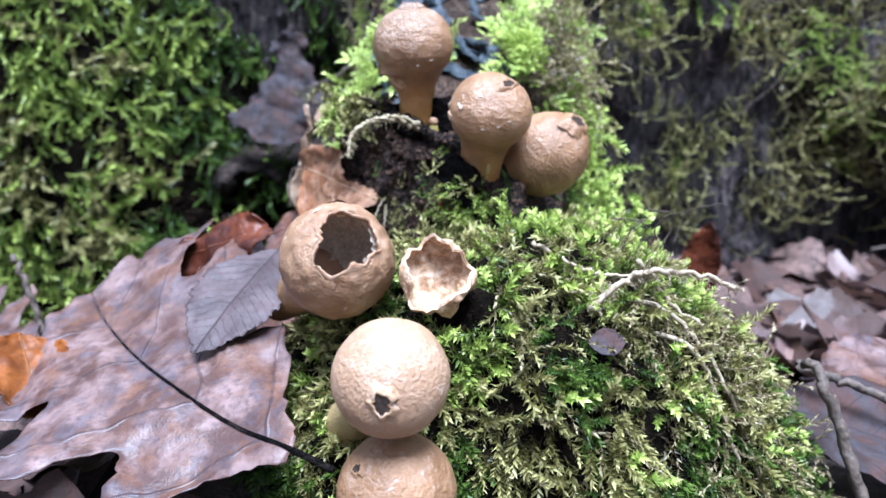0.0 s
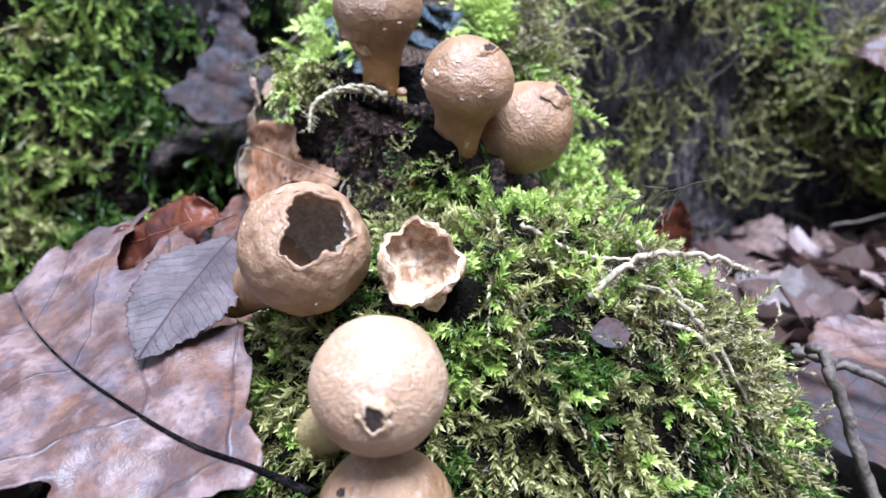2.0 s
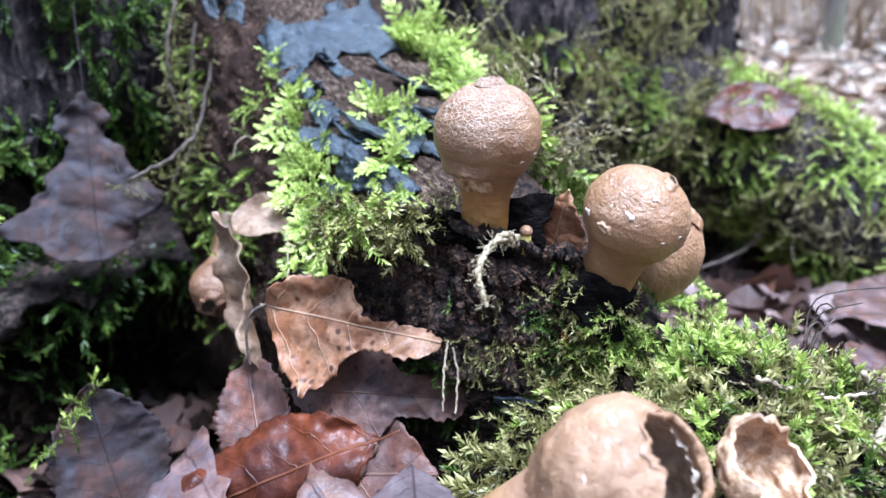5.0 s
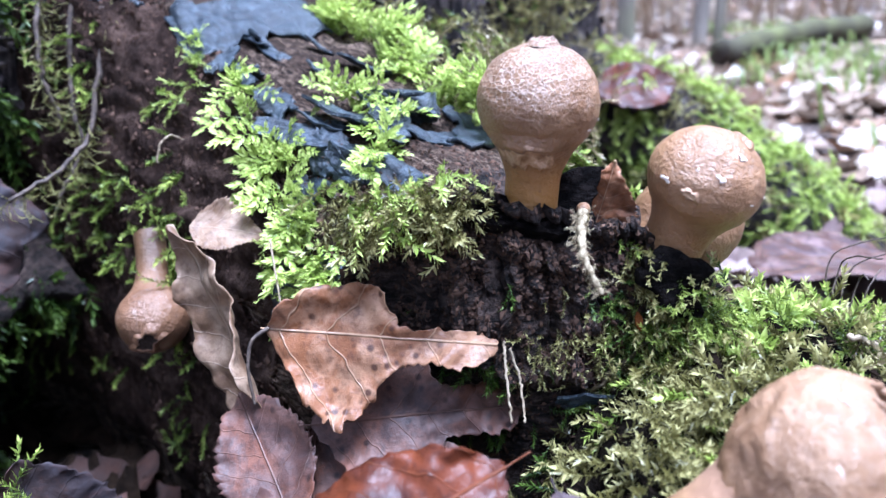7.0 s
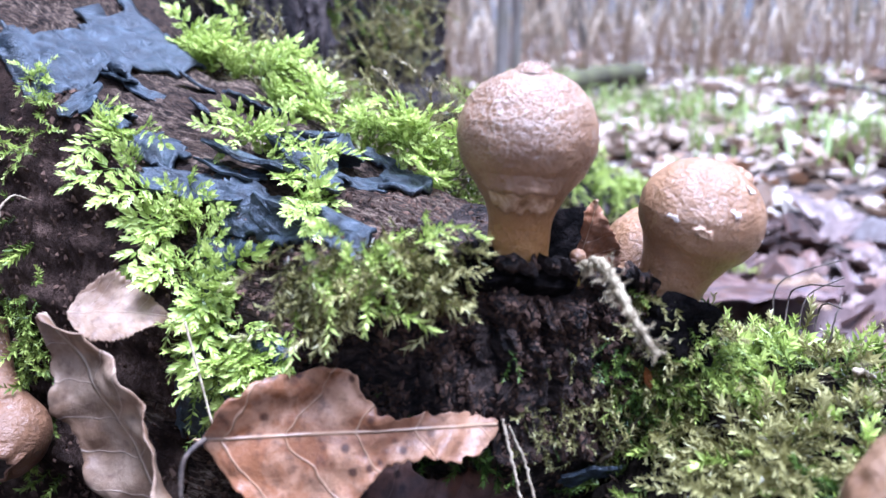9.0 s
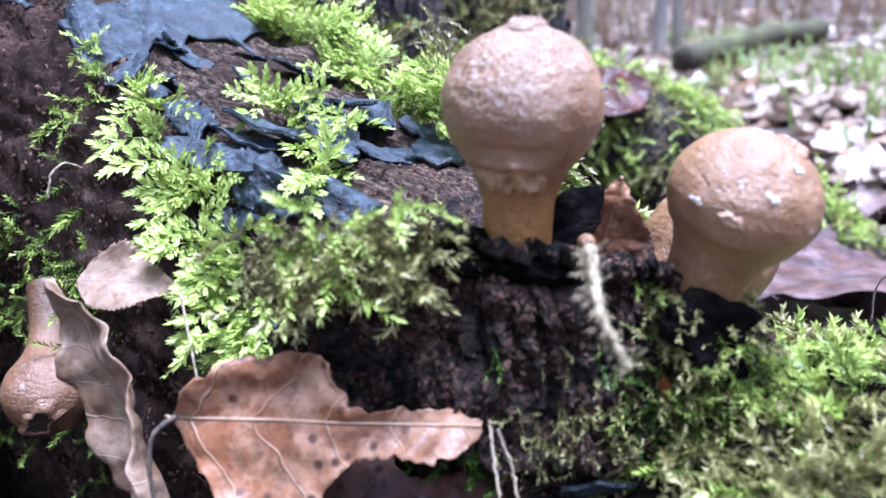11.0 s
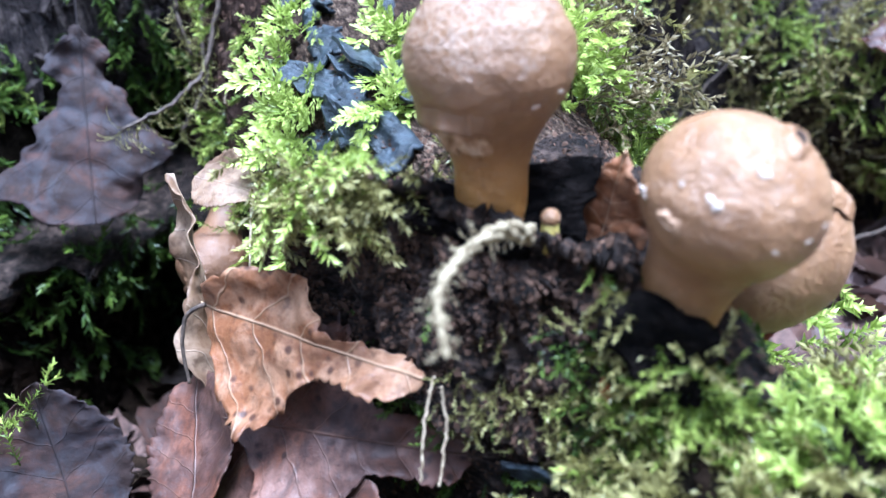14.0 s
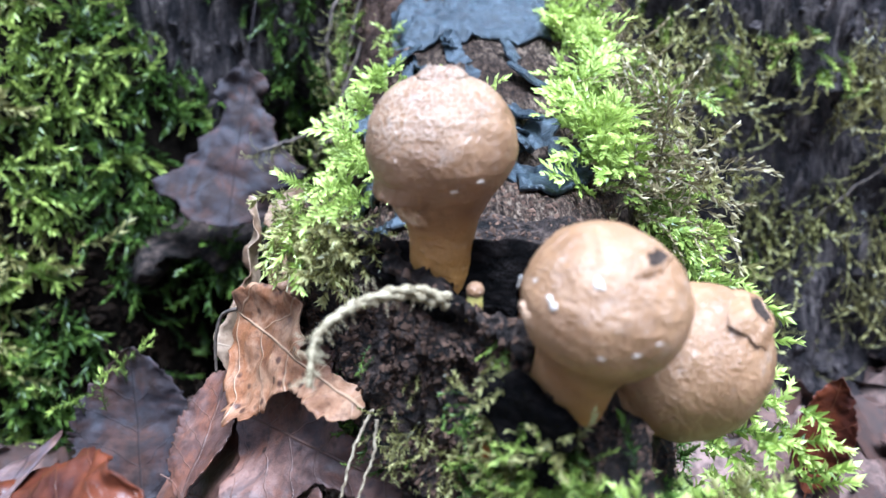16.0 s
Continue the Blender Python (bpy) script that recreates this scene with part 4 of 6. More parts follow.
# ---- moss ----
rng = np.random.default_rng(7)


def moss_leaves(base, d, flat_dir, length, width):
    """Pointed leaves as folded kites: feet, ways, flat sides, lengths and half widths."""
    wide = unit(np.cross(flat_dir, d))
    keel = np.cross(d, wide) * width[:, None] * 0.4
    mid = base + d * length[:, None] * 0.34 + keel
    v = np.stack([base, mid + wide * width[:, None], base + d * length[:, None], mid - wide * width[:, None]], 1).reshape(-1, 3)
    k = np.arange(len(base))[:, None] * 4
    return v, np.concatenate([k + [[0, 1, 2]], k + [[0, 2, 3]]])


def moss_shoot(length, leaves, leaf_len, leaf_wid, flat, droop, seed, opened=0.9):
    """One leafy shoot from the origin up local z, drooping to local x; leaves stand in a spiral, or in two rows where flat is near 1."""
    g = np.random.default_rng(seed)
    s = np.linspace(0.05, 1, leaves) ** 0.85
    bend = droop * s
    stem = np.stack([length * s * np.sin(bend), 0 * s, length * s * np.cos(bend)], -1)
    t = unit(np.stack([np.sin(bend * 1.6), 0 * s, np.cos(bend * 1.6)], -1))
    side = np.array([0, 1.0, 0])
    nrm = np.cross(t, side)
    ang = np.where(np.arange(leaves) % 2 == 0, 0.0, np.pi) * flat + (1 - flat) * np.arange(leaves) * 2.4 + g.normal(0, 0.3, leaves)
    rad = np.cos(ang)[:, None] * side + np.sin(ang)[:, None] * nrm
    spread = opened * np.clip(1.15 - 0.55 * s**3, 0.4, 1.2) * g.uniform(0.8, 1.2, leaves)
    d = unit(rad * np.sin(spread)[:, None] + t * np.cos(spread)[:, None])
    size = (0.65 + 0.35 * np.sin(np.pi * np.clip(s * 0.9, 0, 1)) ** 0.7) * g.uniform(0.8, 1.15, leaves)
    face = unit(t - (t * d).sum(1, keepdims=True) * d + 0.25 * g.normal(0, 1, (leaves, 3)))
    v, f = moss_leaves(stem, d, face, leaf_len * size, leaf_wid * size)
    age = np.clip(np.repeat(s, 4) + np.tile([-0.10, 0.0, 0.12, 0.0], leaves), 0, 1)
    return with_stem(v, f, age, length, droop, leaf_wid * 0.35)


def moss_frond(length, branches, branch_len, leaf_len, leaf_wid, droop, seed):
    """A feathered shoot: side branches in two rows along the stem, each set with overlapping leaves in its plane."""
    g = np.random.default_rng(seed)
    per = 10
    b = np.linspace(0.06, 1, branches)
    bend = droop * b
    foot = np.stack([length * b * np.sin(bend), 0 * b, length * b * np.cos(bend)], -1)
    t = unit(np.stack([np.sin(bend * 1.6), 0 * b, np.cos(bend * 1.6)], -1))
    side = np.where(np.arange(branches) % 2 == 0, 1.0, -1.0)[:, None] * np.array([0, 1.0, 0])
    up = unit(np.cross(t, np.array([0, 1.0, 0])))
    out = unit(side * np.clip(1.1 - 0.9 * b**3, 0.15, 1)[:, None] + t * g.uniform(0.5, 0.9, branches)[:, None] + up * g.normal(0.1, 0.18, branches)[:, None])
    reach = branch_len * (0.45 + 0.55 * np.sin(np.pi * np.clip(b, 0.12, 0.88)) ** 0.6) * g.uniform(0.8, 1.2, branches)
    u = np.linspace(0.05, 1, per)
    base = (foot[:, None] + out[:, None] * (reach[:, None] * u[None])[..., None]).reshape(-1, 3)
    way, nrm = np.repeat(out, per, 0), np.repeat(up, per, 0)
    across = unit(np.cross(nrm, way)) * np.tile(np.where(np.arange(per) % 2 == 0, 1.0, -1.0), branches)[:, None]
    lean = np.tile(np.clip(0.72 - 0.55 * u**2, 0.1, 1), branches)[:, None]
    d = unit(way + across * lean + nrm * g.normal(0.12, 0.22, (len(base), 1)))
    size = np.tile(1.0 - 0.30 * u, branches) * g.uniform(0.8, 1.2, len(base))
    v, f = moss_leaves(base, d, unit(nrm + 0.3 * g.normal(0, 1, nrm.shape)), leaf_len * size, leaf_wid * size)
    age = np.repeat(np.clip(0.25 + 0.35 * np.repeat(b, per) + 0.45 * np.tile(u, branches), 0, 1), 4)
    return with_stem(v, f, age, length, droop, leaf_wid * 0.3)


def with_stem(v, f, age, length, droop, half):
    """Adds the stem, a narrow tapering strip, to a shoot's leaves."""
    q = np.linspace(0, 1, 5)
    line = np.stack([length * q * np.sin(droop * q), 0 * q, length * q * np.cos(droop * q)], -1)
    w = half * (1.2 - q)[:, None] * np.array([0, 1.0, 0])
    sf = np.concatenate([[[i, i + 1, i + 5], [i + 1, i + 6, i + 5]] for i in range(4)])
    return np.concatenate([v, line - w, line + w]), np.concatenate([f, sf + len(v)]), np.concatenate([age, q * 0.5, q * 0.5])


SHOOTS = {  # length, leaves, leaf length, half width, two-rowed, droop, opening
    "feather": (0.012, 30, 0.0023, 0.00040, 0.75, 0.8, 0.85), "tuft": (0.0105, 30, 0.0025, 0.00046, 0.0, 0.5, 0.80), "star": (0.0080, 24, 0.0027, 0.00062, 0.0, 0.6, 0.85),
    "weft": (0.022, 26, 0.0056, 0.00090, 0.3, 0.9, 0.70), "thread": (0.018, 26, 0.0021, 0.00042, 0.2, 1.1, 0.55), "specks": (0.008, 16, 0.0020, 0.00042, 0.8, 0.7, 0.9)}


def shoot_set(kind):
    """Some shoots of one kind of moss, a little different each."""
    if kind == "frond":
        return [moss_frond(0.016 * q, 11, 0.0062, 0.0033, 0.00072, 0.55 + 0.12 * k, 100 + k) for k, q in enumerate((0.75, 0.9, 1.0, 1.1, 1.25))]
    L, nl, ll, lw, flat, droop, opened = SHOOTS[kind]
    return [moss_shoot(L * q, nl, ll, lw, flat, droop * (0.6 + 0.16 * k), 100 + k, opened) for k, q in enumerate((0.75, 0.9, 1.0, 1.1, 1.25, 1.0))]


def plant(name, label, material, kind, places, normals, hang=0.3, spread=0.5, scale=1.0, seed=0, clump=0.0):
    """Sets shoots at places: leaning between the surface's normal and straight down, all in one mesh; clump: how far neighbours lean together."""
    g = np.random.default_rng(seed + 11)
    shoots = shoot_set(kind)
    n = len(places)
    if n == 0:
        return None
    together = clump * np.array([noise.noise_vector(Vector(q) * 75.0) for q in places]) if clump else 0.0
    up = unit(np.asarray(normals) * (1 - hang) + np.array([0, 0, -hang]) + g.normal(0, spread, (n, 3)) * 0.6 + together)
    lean = g.normal(0, 1, (n, 3)) * 0.7 + np.array([0, 0, -0.8]) * min(1.0, hang + 0.5)
    x = unit(lean - (lean * up).sum(1, keepdims=True) * up)
    y = np.cross(up, x)
    size = scale * g.uniform(0.65, 1.25, n)
    pick = g.integers(0, len(shoots), n)
    vs, fs, uvs, count = [], [], [], 0
    for k, (v, f, age) in enumerate(shoots):
        i = np.nonzero(pick == k)[0]
        if not len(i):
            continue
        w = (v[None, :, 0:1] * x[i, None] + v[None, :, 1:2] * y[i, None] + v[None, :, 2:3] * up[i, None]) * size[i, None, None] + np.asarray(places)[i, None]
        vs.append(w.reshape(-1, 3))
        fs.append((f[None] + (count + np.arange(len(i)) * len(v))[:, None, None]).reshape(-1, 3))
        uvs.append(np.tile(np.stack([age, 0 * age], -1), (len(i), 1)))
        count += len(i) * len(v)
    ob = part(name, mesh_of(name, np.concatenate(vs), np.concatenate(fs), material, np.concatenate(uvs), smooth=False))
    return tagged(ob, label, "moss", kind="stuff")


def along_line(points, count, jitter, seed):
    """Random places close to a soft line."""
    g = np.random.default_rng(seed)
    return smooth_line(points, 200)[g.integers(0, 200, count)] + g.normal(0, 1, (count, 3)) * np.asarray(jitter)


def scatter(verts, quads, count, keep=None, seed=0):
    """Even random places on a surface, with normals, kept where keep(places, normals) says so."""
    g = np.random.default_rng(seed)
    tri = np.concatenate([quads[:, [0, 1, 2]], quads[:, [0, 2, 3]]])
    a, b, c = verts[tri[:, 0]], verts[tri[:, 1]], verts[tri[:, 2]]
    cr = np.cross(b - a, c - a)
    area = np.linalg.norm(cr, axis=1)
    area_c = np.where(keep((a + b + c) / 3, unit(cr)), area, 0) if keep else area
    i = g.choice(len(tri), count, p=area_c / area_c.sum())
    u, w = g.random(count), g.random(count)
    u, w = np.where(u + w > 1, 1 - u, u), np.where(u + w > 1, 1 - w, w)
    return a[i] + (b - a)[i] * u[:, None] + (c - a)[i] * w[:, None], unit(cr[i])


BARE = np.array([(-0.0301, 0.2228, 0.1884, 0.0185), (-0.0010, 0.2165, 0.1830, 0.0150), (-0.0126, 0.1743, 0.1768, 0.0165), (-0.0135, 0.1712, 0.1462, 0.0170), (-0.050, 0.247, 0.175, 0.010),
                 (0.0197, 0.2733, 0.2212, 0.0165), (0.0385, 0.2750, 0.2050, 0.0150), (-0.0062, 0.3080, 0.2150, 0.0090), (0.008, 0.286, 0.203, 0.011), (-0.012, 0.190, 0.165, 0.012), (-0.001, 0.2115, 0.192, 0.014)])


def clear_of(p):
    """Where no puffball stands."""
    return ~(np.linalg.norm(p[:, None] - BARE[None, :, :3], axis=-1) < BARE[None, :, 3]).any(1)


def patchy(p, scale, seed=0.0):
    return np.array([noise.noise(Vector((q[0] * scale + seed, q[1] * scale, q[2] * scale))) for q in p])


def up_facing(n):
    return np.where(n[:, 2:3] < 0, -n, n)


# mound: dense, mixed green and olive, dry wisps on its shoulder
inside = lambda p, n: (mound_height(p[:, 0], p[:, 1]) > 0.070) & (p[:, 1] < 0.30)
p, nn = scatter(mound_v, mound_f, 8200, inside, 1)
nn = up_facing(nn)
# Thinned low down, so the near-black bed shows there as shade.
keep = clear_of(p) & ~((p[:, 0] < 0.006) & (p[:, 1] > 0.258) & (rng.random(len(p)) < 0.75)) & (patchy(p, 95.0, 3.0) > -0.28) & (rng.random(len(p)) < np.clip((p[:, 2] - 0.085) / 0.05, 0.4, 1))
p, nn = p[keep], nn[keep]
# Tone varies in patches; the height term paints shade towards the hump's foot.
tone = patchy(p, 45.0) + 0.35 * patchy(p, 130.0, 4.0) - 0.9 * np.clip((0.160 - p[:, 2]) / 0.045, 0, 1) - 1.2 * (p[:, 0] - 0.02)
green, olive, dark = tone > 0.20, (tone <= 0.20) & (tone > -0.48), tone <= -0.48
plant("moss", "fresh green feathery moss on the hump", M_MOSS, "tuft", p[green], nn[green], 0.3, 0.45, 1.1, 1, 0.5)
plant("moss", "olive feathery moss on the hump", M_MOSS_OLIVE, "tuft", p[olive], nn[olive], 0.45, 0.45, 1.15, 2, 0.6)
plant("moss", "dark green moss on the hump, mostly low as painted shade", M_MOSS_DARK, "tuft", p[dark], nn[dark], 0.3, 0.45, 1.0, 3, 0.5)
bed_bits = scatter(mound_v, mound_f, 5000, inside, 19)
bright = lambda p, n: inside(p, n) & (p[:, 0] > 0.006) & (p[:, 1] > 0.252)
p, nn = scatter(mound_v, mound_f, 1000, bright, 4)
keep = clear_of(p) & (patchy(p, 55.0, 17.0) > -0.02)
plant("moss", "bright green broad-leaved moss behind the puffballs", M_MOSS_BRIGHT, "star", p[keep], up_facing(nn)[keep], 0.0, 0.4, 1.15, 4, 0.5)
p, nn = scatter(mound_v, mound_f, 1100, lambda p, n: inside(p, n) & (p[:, 1] < 0.26), 44)
keep = clear_of(p) & (patchy(p, 70.0, 27.0) > 0.15)
plant("moss", "clusters of fresh broad-leaved moss on the hump", M_MOSS_BRIGHT, "star", p[keep], up_facing(nn)[keep], 0.0, 0.5, 1.0, 45, 0.5)
dry = lambda p, n: inside(p, n) & (p[:, 1] < 0.25)
p, nn = scatter(mound_v, mound_f, 1700, dry, 5)
keep = clear_of(p) & (patchy(p, 60.0, 9.0) + 5.0 * (p[:, 0] - 0.045) > -0.06)
plant("moss", "pale dry moss wisps on the hump", M_MOSS_DRY, "thread", p[keep], up_facing(nn)[keep], 0.5, 0.6, 1.0, 5, 0.5)

# bank: hanging wefts
on_front = lambda p, n: (p[:, 2] > 0.05) & (p[:, 1] < 0.75) & (p[:, 0] > -0.52) & ~((p[:, 0] > -0.17) & (p[:, 2] < 0.15))
p, nn = scatter(bank_v, bank_f, 9000, on_front, 6)
nn = up_facing(nn)
keep = patchy(p, 40.0, 15.0) > -0.34
p, nn = p[keep], nn[keep]
tone = patchy(p, 22.0, 2.0) + 0.3 * patchy(p, 70.0, 6.0)
# Moss near the hollow gets the dark colour in place of its shade.
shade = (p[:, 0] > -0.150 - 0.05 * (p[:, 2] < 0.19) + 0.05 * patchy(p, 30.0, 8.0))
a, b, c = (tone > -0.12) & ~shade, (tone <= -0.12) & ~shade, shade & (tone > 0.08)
plant("moss", "bank moss beside the hollow, coloured dark for shade", M_MOSS_DARK, "weft", p[c], nn[c], 0.55, 0.45, 1.0, 60)
plant("moss", "green hanging moss on the bank", M_MOSS, "weft", p[a], nn[a], 0.45, 0.35, 0.95, 6, 0.55)
plant("moss", "olive-green hanging moss on the bank", M_MOSS_OLIVE, "weft", p[b], nn[b], 0.6, 0.35, 1.0, 7, 0.55)

# These shoots too carry the hollow's shade in their colour.
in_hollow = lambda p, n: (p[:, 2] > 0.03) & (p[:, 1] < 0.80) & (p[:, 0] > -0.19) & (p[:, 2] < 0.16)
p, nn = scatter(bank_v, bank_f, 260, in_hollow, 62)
plant("moss", "sparse moss deep in the hollow, coloured dark for shade", M_MOSS_DARK, "weft", p, up_facing(nn), 0.4, 0.5, 0.8, 63)
crumbs_at = scatter(bank_v, bank_f, 2500, in_hollow, 64)

def ledge_mesh():
    """A shelf of old bark and root added above the hollow to shade it: ragged front edge, lumpy top and underside."""
    along = np.linspace(0, 1, 60)
    x = -0.215 + 0.160 * along
    front = 0.508 + 0.012 * np.sin(along * 9) + 0.010 * np.sin(along * 23 + 1) + 0.03 * (along - 0.5) ** 2
    v = []
    for back, z in ((1.0, 0.178), (0.6, 0.170), (0.25, 0.163), (0.06, 0.157), (0.0, 0.150), (0.05, 0.143), (0.3, 0.140), (0.7, 0.136), (1.0, 0.130)):
        v.append(np.stack([x, front + (0.70 - front) * back, z - 0.012 * (1 - along) + 0.004 * np.sin(along * 14 + back * 3)], -1))
    v = np.concatenate(v)
    for scale, much in ((40.0, 0.006), (130.0, 0.003)):
        v = v + much * np.stack([rough_many(v, scale, 2, q) for q in (0.0, 4.0, 8.0)], -1)
    return v, grid_faces(9, 60)


ledge_v, ledge_f = ledge_mesh()
part("bark_ledge", mesh_of("bark_ledge", ledge_v, ledge_f, M_ROT), stump, "dark bark shelf added to shade the hollow")
# Dark moss dulls the lit top of this added ledge.
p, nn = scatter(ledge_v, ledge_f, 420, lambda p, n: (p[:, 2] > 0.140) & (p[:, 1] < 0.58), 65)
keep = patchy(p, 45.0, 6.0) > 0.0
plant("moss", "dark moss hanging from the added ledge, coloured for shade", M_MOSS_DARK, "weft", p[keep], np.tile([0.0, -0.8, 0.4], (keep.sum(), 1)), 0.5, 0.5, 0.9, 66)

# stump wall: dark and dry tufts
front = lambda p, n: (p[:, 1] < 0.80) & (p[:, 2] < 0.45)
p, nn = scatter(wall_v, wall_f, 9000, front, 8)
out = unit(p - np.array([0.05, 0.86, 0.2])) * np.array([1, 1, 0.2])
tone = patchy(p, 19.0, 3.0) + 0.35 * patchy(p, 60.0, 1.0)
left = p[:, 0] < -0.03
a = left & (tone > -0.2) & (p[:, 2] > 0.17)
plant("moss", "dark green moss on the stump bark", M_MOSS_DARK, "weft", p[a], out[a], 0.5, 0.5, 0.9, 8, 0.5)
a = ~left & (tone > 0.34)
plant("moss", "green moss tufts on the stump bark", M_MOSS, "tuft", p[a], out[a], 0.4, 0.4, 1.6, 9, 0.5)
a = ~left & (tone > 0.30 - 0.14 * (p[:, 0] > 0.2)) & (tone < 0.46)
plant("moss", "dry brown-green moss wisps on the stump bark", M_MOSS_WALL, "thread", p[a], out[a], 0.5, 0.6, 1.7, 10, 0.6)
q, m = scatter(wall_v, wall_f, 5000, lambda p, n: (p[:, 1] < 0.72) & (p[:, 2] < 0.42), 70)
wall_bits = (q, unit(q - np.array([0.05, 0.86, 0.2])) * np.array([1, 1, 0.2]))

# root spur: fronds on both shoulders, fringe under the rim
def spur(count, keep, seed):
    q, m = scatter(ridge_v, ridge_f, count, keep, seed)
    mid = np.stack([np.interp(q[:, 1], RIDGE[:, 0], RIDGE[:, 1]), q[:, 1], 0.14 + 0 * q[:, 1]], -1)
    m = np.where(((q - mid) * m).sum(1, keepdims=True) < 0, -m, m)
    return q, m


for k, (label, mat, kind, pts, count, jitter, way, hang, size) in enumerate((
        ("bright feathery moss climbing the spur", M_MOSS_BRIGHT, "frond", [(-0.016, 0.428, 0.244), (-0.020, 0.410, 0.236), (-0.026, 0.394, 0.222), (-0.030, 0.382, 0.208), (-0.033, 0.372, 0.195), (-0.034, 0.362, 0.186)], 46, (0.0030, 0.0035, 0.003), (-0.72, -0.55, 0.42), 0.05, 0.78),
        ("bright feathery moss beside peeling bark", M_MOSS_BRIGHT, "frond", [(0.006, 0.400, 0.236), (0.010, 0.388, 0.233), (-0.003, 0.374, 0.227), (-0.012, 0.362, 0.222)], 26, (0.0035, 0.0035, 0.002), (-0.55, -0.55, 0.62), 0.0, 0.72),
        ("small bright moss sprig on brown rot", M_MOSS_BRIGHT, "feather", [(-0.015, 0.458, 0.258), (-0.018, 0.450, 0.247), (-0.028, 0.448, 0.234)], 26, (0.002, 0.002, 0.002), (-0.6, -0.6, 0.5), 0.0, 0.8),
        ("fresh green moss low on the spur's flank", M_MOSS, "feather", [(-0.031, 0.392, 0.196), (-0.034, 0.374, 0.184), (-0.034, 0.358, 0.178), (-0.033, 0.350, 0.172)], 48, (0.003, 0.004, 0.006), (-0.75, -0.5, 0.3), 0.15, 1.0),
        ("green moss in a cleft of the spur's flank", M_MOSS, "feather", [(-0.042, 0.452, 0.200), (-0.041, 0.444, 0.186), (-0.042, 0.440, 0.172)], 60, (0.003, 0.004, 0.005), (-0.8, -0.5, 0.2), 0.2, 0.9),
        ("bright moss cushion along the spur's shoulder", M_MOSS_BRIGHT, "frond", [(0.050, 0.468, 0.258), (0.050, 0.432, 0.248), (0.046, 0.400, 0.238), (0.042, 0.372, 0.229), (0.038, 0.346, 0.220)], 84, (0.0045, 0.006, 0.003), (0.12, -0.35, 0.95), 0.0, 0.85),
        ("green moss down the spur's shoulder", M_MOSS, "frond", [(0.066, 0.462, 0.240), (0.064, 0.420, 0.222), (0.058, 0.380, 0.210), (0.050, 0.345, 0.202)], 120, (0.006, 0.010, 0.008), (0.55, -0.6, 0.4), 0.15, 0.80),
        ("straw-coloured moss drooping from the spur's shoulder", M_MOSS_DRY, "thread", [(0.056, 0.462, 0.258), (0.060, 0.420, 0.240), (0.056, 0.380, 0.226), (0.048, 0.345, 0.217)], 190, (0.006, 0.008, 0.004), (0.6, -0.45, 0.45), 0.15, 1.15),
        ("bright leafy moss down the spur's far flank", M_MOSS_BRIGHT, "star", [(0.074, 0.445, 0.215), (0.070, 0.400, 0.192), (0.066, 0.355, 0.174), (0.070, 0.310, 0.158)], 300, (0.005, 0.010, 0.013), (0.55, -0.6, 0.5), 0.0, 1.2),
        ("olive moss on the spur's far shoulder", M_MOSS_OLIVE, "feather", [(0.072, 0.470, 0.236), (0.070, 0.420, 0.210), (0.064, 0.375, 0.190)], 240, (0.006, 0.012, 0.016), (0.6, -0.6, 0.3), 0.3, 1.2))):
    at = along_line(pts, count, jitter, 300 + k)
    plant("moss", label, mat, kind, at, np.tile(way, (count, 1)), hang, 0.5, size, 320 + k, 0.25)
q, m = spur(90, lambda p, n: (p[:, 0] < 0.0) & (p[:, 1] > 0.320) & (p[:, 1] < 0.345) & (p[:, 2] > 0.195), 15)
plant("moss", "olive-brown moss fringe hanging from a bark rim", M_MOSS_OLIVE, "feather", q, m, 0.45, 0.4, 0.75, 15)
q, m = spur(500, lambda p, n: (p[:, 1] < 0.34) & (p[:, 2] < 0.195) & (p[:, 2] > 0.15), 16)
keep = patchy(q, 70.0, 5.0) > 0.0
plant("moss", "small dark moss on black rotten wood", M_MOSS_DARK, "tuft", q[keep], m[keep], 0.3, 0.5, 0.8, 16)
q, m = spur(700, lambda p, n: (p[:, 0] < -0.03) & (p[:, 1] > 0.44) & (p[:, 2] > 0.09), 17)
keep = patchy(q, 30.0, 5.0) > -0.05
plant("moss", "green moss on the spur's flank", M_MOSS, "tuft", q[keep], m[keep], 0.3, 0.5, 1.0, 17)


